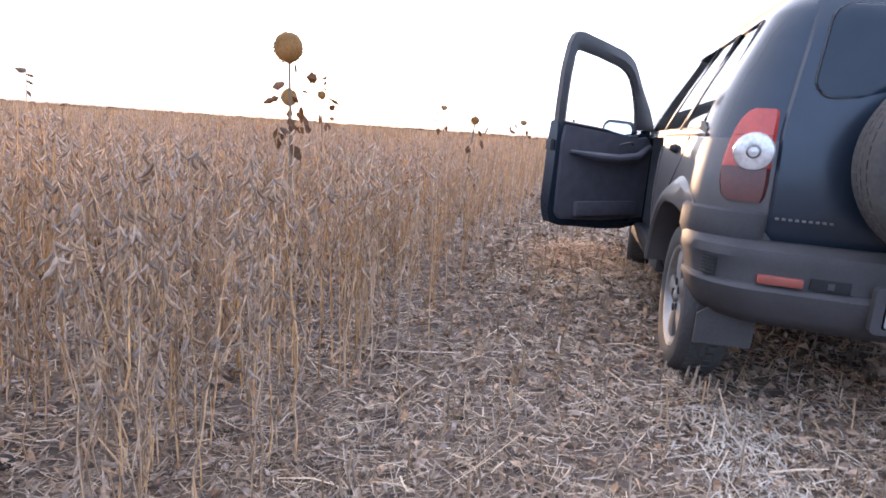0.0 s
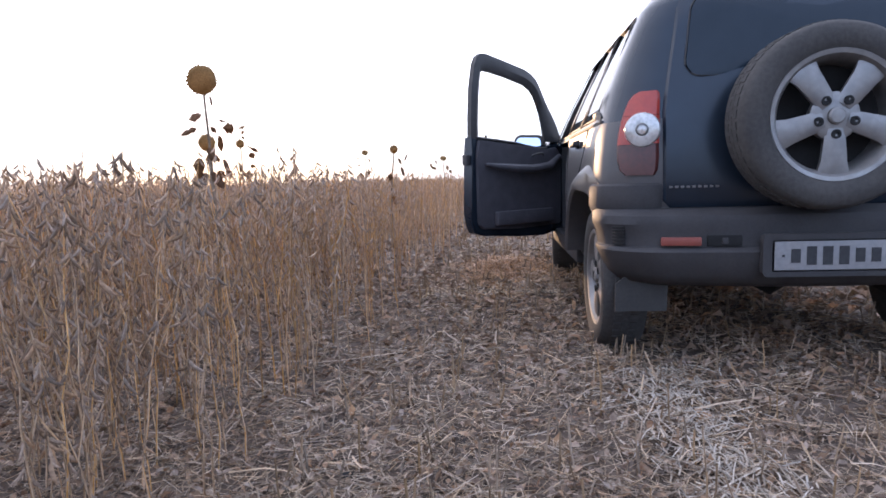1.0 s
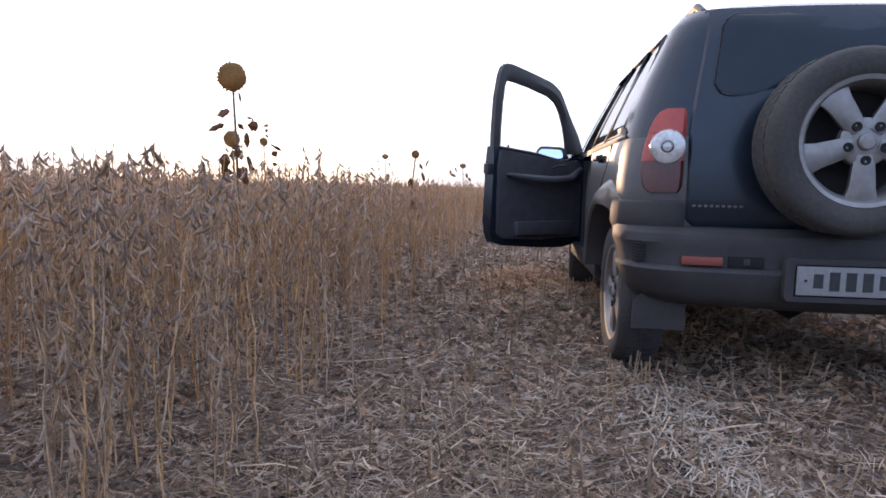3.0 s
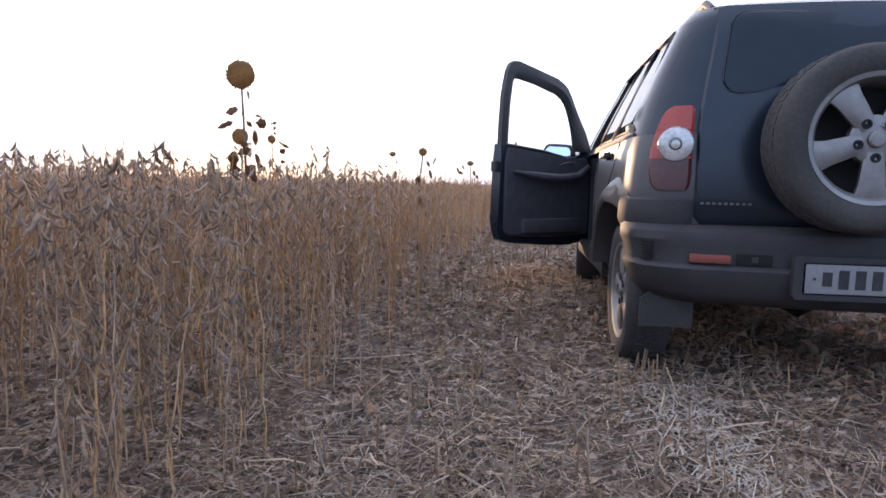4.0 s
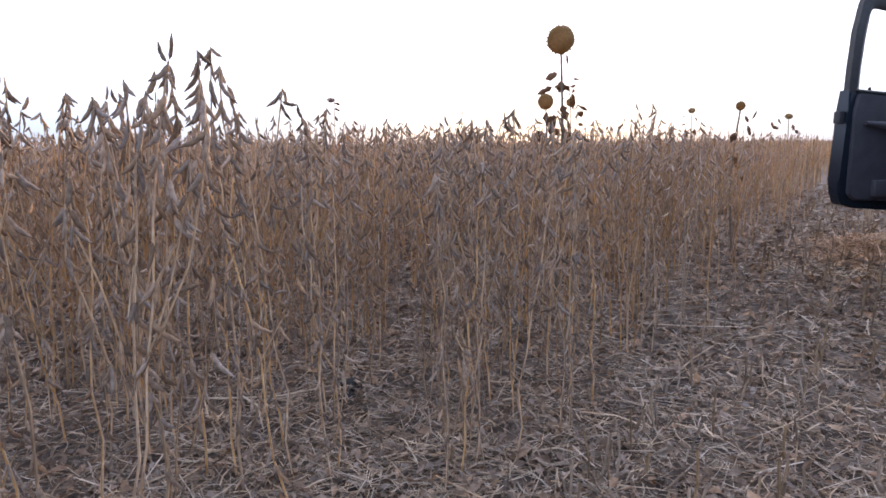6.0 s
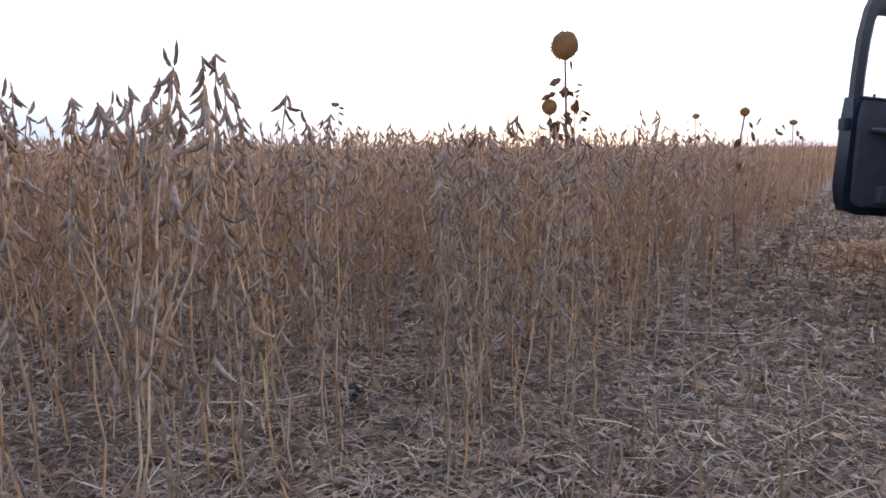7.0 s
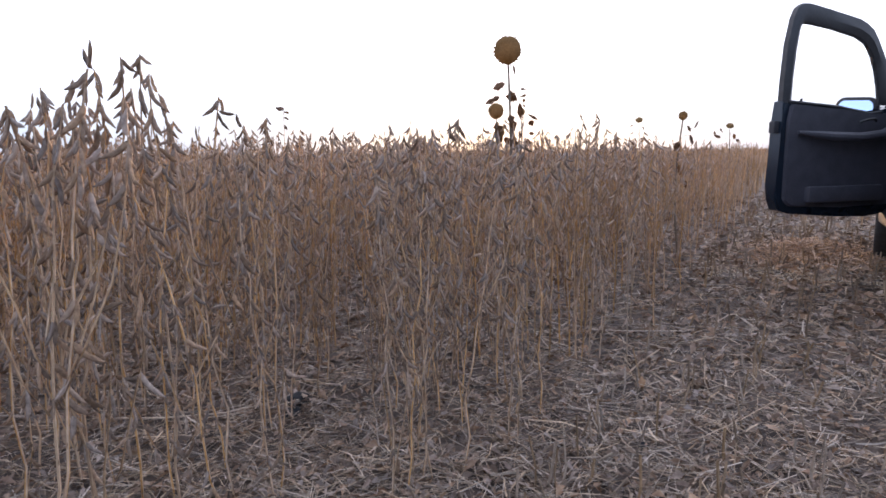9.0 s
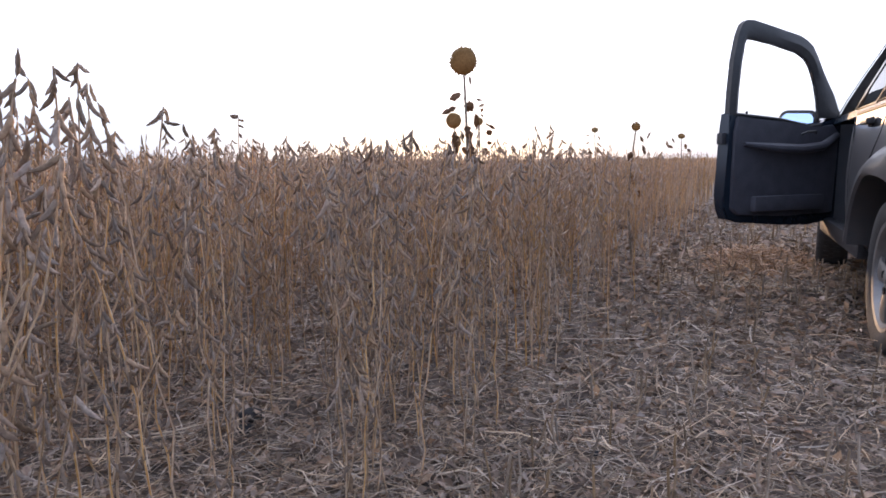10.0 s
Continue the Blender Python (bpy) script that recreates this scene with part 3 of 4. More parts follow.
def sunflower(x, y, head_z, radius, tilt, label, leaves, seed, face=0.0, spire=0.0, bend=0.02):
    r = random.Random(seed)
    t = thing("sunflower", pose(x, y, 0), label, "sunflower", "dead sunflowers in the crop")
    top = head_z - radius * 0.92
    pts = [(bend * math.sin(3.0 * k / 7), 0.02 * math.sin(2.1 * k / 7), top * k / 7) for k in range(8)]
    ox = pts[-1][0]
    part("stem", tube(pts, [0.0095 - 0.0006 * k for k in range(8)], 8), M_SUNSTEM, t)
    # disc with a ragged rim of dry bracts
    n = 52
    rings = []
    for rad, depth in ((0.12, 0.030), (0.6, 0.026), (0.92, 0.012), (1.0, 0.0), (0.9, -0.014), (0.5, -0.024), (0.1, -0.034)):
        ring = []
        for i in range(n):
            a = 2 * math.pi * i / n
            wob = 1 + (0.02 * math.sin(5 * a + seed) + 0.012 * math.sin(11 * a))
            ring.append((radius * rad * wob * math.cos(a), -depth * radius / 0.068, radius * rad * wob * math.sin(a)))
        rings.append(ring)
    head = part("head", loft(rings), M_SUNHEAD, t)
    head.matrix_basis = pose(ox, 0, head_z, tilt, 0, face)
    for i in range(26):
        bm = bmesh.new()
        a = 2 * math.pi * (i + r.uniform(-0.3, 0.3)) / 26
        ln = radius * r.uniform(1.05, 1.19)
        wd = r.uniform(0.07, 0.13)
        tip = (ln * math.cos(a), r.uniform(-0.006, 0.006), ln * math.sin(a))
        a0 = [(radius * 0.93 * math.cos(a + s * wd), d, radius * 0.93 * math.sin(a + s * wd)) for s, d in ((-1, -0.002), (1, -0.002), (1, 0.002), (-1, 0.002))]
        vs = [bm.verts.new(p) for p in a0]
        tv = bm.verts.new(tip)
        for q in range(4):
            bm.faces.new((vs[q], vs[(q + 1) % 4], tv))
        bm.faces.new(vs[::-1])
        part("bract", bm, M_SUNHEAD, head, smooth=False)
    # curled leaves, turned in the plane across the view of the field's edge; each given by its base, length, half width and direction
    for k, (dx, dz, ln, wd, direction) in enumerate(leaves):
        lf = part("leaf", leaf_mesh(ln * 1.1, wd * 1.35, 0.25, seed * 10 + k), M_SUNLEAF, t)
        dy = r.uniform(-0.02, 0.02)
        lf.matrix_basis = pose(dx, dy, dz, 0, 90 - direction) @ pose(0, 0, 0, 90) @ pose(0, 0, 0, 0, r.uniform(-35, 35))
        ax = bend * math.sin(3.0 * min(1.0, dz / top))
        if abs(dx - ax) > 0.012:
            part("leaf_stalk", tube([(ax, 0, dz - 0.03), ((ax + dx) / 2, dy / 2, dz - 0.004), (dx, dy, dz)], [0.0016, 0.0013, 0.0010], 5), M_SUNSTEM, t)
    if spire:
        part("side_stalk", tube([(ox, 0.01, top - 0.05), (ox - 0.01, 0.02, head_z + 0.06), (ox - 0.02, 0.02, head_z + spire)], [0.005, 0.004, 0.0025], 6), M_SUNSTEM, t)
    return t


sunflower(-0.70, 2.82, 1.325, 0.066, 4, "tall dead sunflower with a round dark head", [
    (0.030, 1.255, 0.042, 0.006, -85), (-0.010, 1.168, 0.060, 0.017, 195), (-0.035, 1.104, 0.076, 0.013, 205), (0.022, 1.113, 0.034, 0.009, -50), (0.068, 1.142, 0.030, 0.006, -10),
    (0.066, 1.069, 0.066, 0.011, -92), (0.018, 1.013, 0.066, 0.019, -75), (-0.034, 0.967, 0.088, 0.022, -88), (0.02, 0.90, 0.08, 0.022, -60)], 3)
sunflower(-1.186, 4.653, 1.165, 0.062, 6, "dead sunflower with a drooping round seed head", [
    (0.115, 1.037, 0.120, 0.032, -80), (0.066, 1.06, 0.042, 0.011, -70), (0.075, 0.95, 0.06, 0.03, -60), (-0.04, 0.94, 0.08, 0.036, -90), (0.01, 1.08, 0.07, 0.02, -95)], 5, bend=0.012)
sunflower(-1.31, 6.35, 1.265, 0.042, 10, "thin branched dead sunflower with curled leaves", [
    (-0.055, 1.414, 0.110, 0.046, 172), (-0.01, 1.424, 0.062, 0.018, 25), (0.04, 1.40, 0.045, 0.012, -115), (0.02, 1.342, 0.034, 0.014, -45), (0.07, 1.24, 0.110, 0.016, -35), (0.09, 1.17, 0.06, 0.026, -60),
    (-0.01, 1.07, 0.09, 0.022, -100), (0.09, 1.04, 0.045, 0.022, 0), (0.07, 0.985, 0.09, 0.027, -95)], 8, spire=0.2, bend=0.01)
sunflower(-0.159, 11.5, 1.391, 0.060, -40, "distant dead sunflower with a drooping head", [
    (-0.10, 1.30, 0.05, 0.012, 190), (0.07, 1.27, 0.06, 0.014, -60), (-0.09, 1.17, 0.06, 0.014, 200), (0.06, 1.08, 0.10, 0.03, -80), (-0.08, 1.02, 0.12, 0.04, -100)], 11)
sunflower(0.233, 4.908, 1.096, 0.033, 8, "distant dead sunflower with a leaning dark head", [
    (0.03, 1.02, 0.05, 0.010, -60), (0.05, 0.95, 0.07, 0.014, -75), (-0.03, 0.90, 0.07, 0.016, -110), (0.08, 1.00, 0.06, 0.006, 60), (-0.02, 0.72, 0.07, 0.016, -80), (0.03, 0.60, 0.06, 0.014, -90)], 13, bend=-0.04)
sunflower(1.174, 10.108, 1.198, 0.052, -40, "distant small dead sunflower", [
    (-0.10, 1.10, 0.07, 0.012, 120), (0.06, 1.08, 0.08, 0.02, -70), (-0.12, 1.02, 0.09, 0.02, 160), (-0.2, 1.06, 0.06, 0.015, 100), (0.10, 1.0, 0.06, 0.02, -50)], 17)


def weed(x, y, z, label, seed):
    """A dry twig with one broad leaf at its tip, standing over the crop."""
    t = thing("weed", pose(x, y, 0), label, "weed")
    part("stem", tube([(0, 0, 0), (0.01, 0, z * 0.5), (-0.01, 0, z * 0.8), (0.0, 0, z)], [0.004, 0.0035, 0.003, 0.0026], 6), M_STEM, t)
    for k, (dz, az) in enumerate(((0.0, 165), (-0.02, -15), (-0.06, -25), (-0.12, -60))):
        lf = part("leaf", leaf_mesh(0.085 if k == 0 else 0.045, 0.026 if k == 0 else 0.011, 0.2, seed + k), M_SUNLEAF, t)
        lf.matrix_basis = pose(0, 0, z + dz, 0, 90 - az) @ pose(0, 0, 0, 90) @ pose(0, 0, 0, 0, 25 - 20 * k)


weed(-2.713, 4.0, 1.191, "dry weed with one broad brown leaf", 30)


def clod(x, y, s, seed):
    bm = bmesh.new()
    bmesh.ops.create_icosphere(bm, subdivisions=3, radius=1)
    for v in bm.verts:
        v.co *= 1 + 0.35 * noise.noise(v.co * 1.6 + Vector((seed, 0, 0)))
        v.co = Vector((v.co.x * s, v.co.y * s * 0.8, v.co.z * s * 0.6 + s * 0.3))
    ob = part("soil_clod", bm, M_CLOD)
    ob.matrix_world = pose(x, y, 0, 0, 0, seed * 40)
    tagged(ob, "black clod of earth lying on the straw", "clod", "dark clods")


clod(-1.13, 1.50, 0.042, 1)
clod(-1.10, 1.42, 0.028, 2)
clod(-0.02, 1.50, 0.02, 3)
stalk = part("fallen_stalk", tube([(-1.62, 1.13, 0.045), (-1.40, 1.19, 0.05), (-1.25, 1.27, 0.05), (-1.13, 1.38, 0.06)], [0.003, 0.0035, 0.003, 0.002], 6), M_STRAW)
tagged(stalk, "long pale stalk fallen across the litter", "straw")


# ---- the car ----
CAR = pose(1.972, 2.600, 0, 0, 0, -10.8)
car = thing("car", CAR, "dusty dark blue off-road car with its front door open", "car")

LOW = [  # z, half width, rear, front
    (0.345, 0.74, -0.38, 2.95), (0.38, 0.82, -0.42, 3.05), (0.45, 0.855, -0.45, 3.12), (0.60, 0.870, -0.47, 3.14), (0.75, 0.875, -0.48, 3.12),
    (0.90, 0.868, -0.48, 3.05), (1.00, 0.858, -0.475, 2.90), (1.06, 0.845, -0.468, 2.60)]
HIGH = [(1.06, 0.845, -0.468, 2.10), (1.10, 0.834, -0.462, 2.02), (1.20, 0.805, -0.445, 1.85), (1.32, 0.760, -0.42, 1.66), (1.44, 0.708, -0.405, 1.47), (1.535, 0.668, -0.385, 1.34),
        (1.60, 0.615, -0.35, 1.22), (1.632, 0.52, -0.27, 1.05), (1.648, 0.33, -0.07, 0.85)]
SIDE = (0.0, 0.06, 0.30, 0.325, 0.60, 0.64, 0.98, 1.0)


def corner(w):
    """Radius of the rounded rear corners."""
    return min(0.24, max(0.14, 0.14 + 0.10 * (w - 0.70) / 0.14), w * 0.28)


def half_plan(w, rear, front):
    """Half an outline of the car at one height, from the middle of the rear round its near side to the front's middle."""
    rr, rf = corner(w), min(0.25, w * 0.3)
    pts = [(-(w - rr) * k / 5, rear + 0.035 * (k / 5) ** 2) for k in range(5)]
    y0 = rear + 0.035 + rr
    for k in range(8):
        a = radians(90 * k / 7)
        pts.append((-(w - rr) - rr * math.sin(a), y0 - rr * math.cos(a)))
    y1 = front - rf
    for f in SIDE[1:-1]:
        pts.append((-w, y0 + (y1 - y0) * f))
    for k in range(5):
        a = radians(90 * k / 4)
        pts.append((-(w - rf) - rf * math.cos(a), y1 + rf * math.sin(a)))
    pts.append((-(w - rf) / 2, front))
    pts.append((0, front))
    return pts


def full_ring(z, w, rear, front):
    h = half_plan(w, rear, front)
    return [(x, y, z) for x, y in h] + [(-x, y, z) for x, y in h[-2:0:-1]]


def plan_at(z):
    table = LOW[:-1] + HIGH
    for a, b in zip(table, table[1:]):
        if a[0] <= z <= b[0]:
            t = (z - a[0]) / (b[0] - a[0])
            return [a[k] + (b[k] - a[k]) * t for k in (1, 2, 3)]
    return table[-1][1:]


def skin(z, s, out=0.0):
    """A point on the car's skin: s metres round the near rear corner from x = -0.64, at height z."""
    w, rear, front = plan_at(z)
    h = half_plan(w, rear, front)
    pts = [h[0]]
    for p in h[1:]:
        pts.append(p)
    start = next(i for i, p in enumerate(pts) if p[0] <= -0.64)
    a, b = Vector(pts[start - 1]), Vector(pts[start])
    t = (-0.64 - a.x) / (b.x - a.x) if abs(b.x - a.x) > 1e-6 else 0
    cur = a.lerp(b, min(max(t, -1), 1))
    i = start
    if s < 0:
        d = Vector((1, 0))
        p = cur + d * -s
        p.y = rear + 0.035 * min(1, (p.x / (w - corner(w))) ** 2)
        return (p.x, p.y - out, z)
    left = s
    while i < len(pts):
        nxt = Vector(pts[i])
        d = (nxt - cur).length
        if d > left:
            dr = (nxt - cur).normalized()
            p = cur + dr * left
            nrm = Vector((dr.y * -1, dr.x))
            return (p.x - abs(dr.y) * out, p.y - (abs(dr.x)) * out, z)
        left -= d
        cur = nxt
        i += 1
    return (pts[-1][0], pts[-1][1], z)


def rear_y(x, z):
    w, rear, front = plan_at(z)
    rr = corner(w)
    return rear + 0.035 * (x / (w - rr)) ** 2


def cut(ob, cutters):
    """Boolean difference, kept as plain mesh."""
    for c in cutters:
        md = ob.modifiers.new("cut", "BOOLEAN")
        md.object, md.operation, md.solver = c, "DIFFERENCE", "EXACT"
    deps = bpy.context.evaluated_depsgraph_get()
    me = bpy.data.meshes.new_from_object(ob.evaluated_get(deps))
    ob.modifiers.clear()
    old = ob.data
    ob.data = me
    bpy.data.meshes.remove(old)
    for c in cutters:
        d = c.data
        bpy.data.objects.remove(c)
        bpy.data.meshes.remove(d)
    me.set_sharp_from_angle(angle=radians(35))


def car_body():
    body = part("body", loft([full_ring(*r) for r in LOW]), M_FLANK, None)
    cutters = []
    for y in (0.0, 2.45):
        for s in (-1, 1):
            bm = revolve([(0.001, s * 0.46), (0.41, s * 0.46), (0.41, s * 1.0), (0.001, s * 1.0)], 40, closed=False)
            bmesh.ops.remove_doubles(bm, verts=bm.verts, dist=0.003)
            c = part("cutter", bm, M_DARK)
            c.matrix_world = pose(0, y, 0.36)
            cutters.append(c)
    cutters.append(part("cutter", box(-1.0, -0.62, 0.90, 1.84, 0.42, 1.3), M_DARK))
    cut(body, cutters)
    body.parent = car
    # greenhouse: pillars and roof, with open window bays
    rings = [full_ring(*r) for r in HIGH]
    bm = bmesh.new()
    vs = [[bm.verts.new(p) for p in r] for r in rings]
    n = len(rings[0])
    half = len(half_plan(*HIGH[0][1:]))
    first = 5 + 8 - 1
    wins = {}
    for j in range(len(rings) - 1):
        for i in range(n):
            q = (i + 1) % n
            face = (vs[j][i], vs[j][q], vs[j + 1][q], vs[j + 1][i])
            k = i if i < half - 1 else n - 1 - i
            side = "near" if i < half - 1 else "far"
            bay = {first + 1: "quarter", first + 3: "rear", first + 5: "front"}.get(k)
            if 1 <= j <= 4 and bay:
                wins.setdefault((side, bay), []).append([v.co.copy() for v in face])
                continue
            if 1 <= j <= 4 and k >= first + 8:
                wins.setdefault(("", "windscreen"), []).append([v.co.copy() for v in face])
                continue
            bm.faces.new(face)
    bm.faces.new(vs[-1])
    part("roof", bm, M_PAINT, car)
    for (side, bay), quads in wins.items():
        if (side, bay) == ("near", "front"):
            continue
        bm = bmesh.new()
        for qd in quads:
            bm.faces.new([bm.verts.new(p * 1.0 + Vector((0, 0, 0))) for p in qd])
        bmesh.ops.remove_doubles(bm, verts=bm.verts, dist=0.0005)
        for v in bm.verts:
            v.co.x *= 0.994
        g = part("window", bm, M_GLASS, car, "side window reflecting the pale sky" if bay != "windscreen" else "windscreen")
        # rubber frame round the pane
        lo, hi = quads[0], quads[-1]
        loop = [lo[0], lo[1], hi[2], hi[3]]
        if bay != "windscreen":
            part("window_seal", tube(loop + [loop[0]], [0.009] * 5, 6), M_TRIM, g)
    # hood lid line, belt moulding
    part("belt_moulding", tube([(-0.842, -0.24, 1.070), (-0.844, 0.3, 1.070), (-0.844, 0.88, 1.070)], [0.008] * 3, 6), M_TRIM, car)
    # floor pan coloured near-black for the shade under the car
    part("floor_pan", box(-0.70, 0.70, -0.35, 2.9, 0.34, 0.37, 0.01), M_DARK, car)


car_body()


def hatch():
    def edge(z):
        return 0.625 if z < 1.1 else 0.625 - (z - 1.1) * 0.17
    zs = [0.69, 0.72, 0.80, 0.90, 1.0, 1.08, 1.15, 1.21, 1.30, 1.40, 1.50, 1.59]
    us = [-1, -0.985, -0.9, -0.6, -0.3, 0, 0.3, 0.6, 0.9, 0.985, 1]

    def surface(out, shrink=0.0):
        rows = []
        for i, z in enumerate(zs):
            row = []
            for u in us:
                x = u * (edge(z) - shrink)
                if i == 0 and abs(u) > 0.95:
                    x *= 0.955
                lipped = out - (0.012 if abs(u) == 1 or i in (0, len(zs) - 1) else 0)
                row.append((x, rear_y(x, z) - lipped, z))
            rows.append(row)
        return rows
    bm = loft(surface(0.016), closed=False, caps=False)
    tailgate = part("tailgate", bm, M_PAINT, car, "dark blue-grey tailgate with dust film")
    rows = surface(0.003, -0.008)
    loop = [r[0] for r in rows] + rows[-1][1:-1] + [r[-1] for r in reversed(rows)] + rows[0][-2:0:-1]
    part("rubber_gap", tube(loop + [loop[0]], [0.005] * (len(loop) + 1), 5), M_TRIM, tailgate)
    # rear window, in a raised frame
    out = rounded(-0.54, 0.54, 1.225, 1.565, 0.07, 5)
    out = [(x * (1 - max(0, z - 1.225) * 0.25), z) for x, z in out]
    bm = bmesh.new()
    rings = []
    for s, d in ((1.0, 0.014), (0.995, 0.021), (0.97, 0.022), (0.9, 0.022), (0.6, 0.022), (0.2, 0.022)):
        rings.append([(x * s, rear_y(x * s, 1.395 + (z - 1.395) * s) - d, 1.395 + (z - 1.395) * s) for x, z in out])
    part("rear_window", loft(rings), M_WINDOW, tailgate, "dark tinted rear window")
    loop = [(x * 1.005, rear_y(x, z) - 0.018, z) for x, z in out]
    part("window_seal", tube(loop + [loop[0]], [0.0035] * (len(loop) + 1), 6), M_TRIM, tailgate)
    # maker's badge as plain bars
    x = -0.604
    for k in range(9):
        w = 0.0135
        b = part("badge_bar", box(x, x + w, -0.004, 0.0, 0.771, 0.780, 0.001), M_CHROME, tailgate, smooth=False)
        b.matrix_basis = pose(0, rear_y(x, 0.775) - 0.016, 0, 0, 0, 0)
        x += 0.0225
    return tailgate


M_WINDOW = material("privacy_glass", [(0.004, 0.011, 0.02), (0.007, 0.015, 0.026)], 6, 0.12, dust=0.025, coat=0.1)
M_WINDOW.node_tree.nodes["Principled BSDF"].inputs["Specular IOR Level"].default_value = 0.25
hatch()


def tail_lamps():
    prof = [(0.828, 0.015, 0.14), (0.85, 0.004, 0.165), (0.90, 0.0, 0.178), (0.95, 0.0, 0.180), (1.0, -0.002, 0.174), (1.05, -0.003, 0.162), (1.10, -0.004, 0.144), (1.14, -0.006, 0.124), (1.165, -0.006, 0.100), (1.176, 0.0, 0.075)]

    def patch(z0, z1, out, inset=0.0):
        rows = []
        zs = [z0] + [p[0] for p in prof if z0 < p[0] < z1] + [z1]
        for z in zs:
            a = next(i for i in range(len(prof) - 1) if prof[i][0] <= z <= prof[i + 1][0])
            t = (z - prof[a][0]) / (prof[a + 1][0] - prof[a][0])
            s0 = prof[a][1] + (prof[a + 1][1] - prof[a][1]) * t
            s1 = prof[a][2] + (prof[a + 1][2] - prof[a][2]) * t
            row = []
            for k in range(13):
                u = k / 12
                lip = 0.0 if 0 < k < 12 else 0.012
                row.append(skin(z, s0 + (s1 - s0) * u, out - lip))
            rows.append(row)
        return rows
    for sx in (1, -1):
        lamp = new("tail_lamp")
        lamp.parent = car
        lamp["label"] = "rear lamp with red lenses and a round clear lamp"

        def lens(name, z0, z1, out, mat):
            rows = patch(z0, z1, out)
            rows = [[(x * sx, y, z) for x, y, z in r] for r in rows]
            part(name, loft(rows, closed=False, caps=False), mat, lamp)
        lens("lower_lens", 0.828, 0.955, 0.012, M_DARKRED)
        lens("middle_lens", 0.957, 1.075, 0.012, M_RED)
        lens("upper_lens", 1.077, 1.176, 0.013, M_RED)
        # round clear lamp, domed, facing the corner's diagonal
        c = Vector(skin(1.015, 0.064, 0.014))
        bm = revolve([(0.001, -0.030), (0.018, -0.0285), (0.026, -0.021), (0.050, -0.022), (0.068, -0.014), (0.073, 0.0), (0.068, 0.006)], 32, closed=False)
        d = part("clear_lamp", bm, M_CLEAR, lamp, "round clear reversing lamp")
        d.matrix_basis = pose(c.x * sx, c.y, c.z, 0, 0, 74 if sx == 1 else 106)
        part("bulb_ring", revolve([(0.020, -0.034), (0.026, -0.031), (0.026, -0.026), (0.020, -0.026)], 24), M_CHROME, d)


tail_lamps()


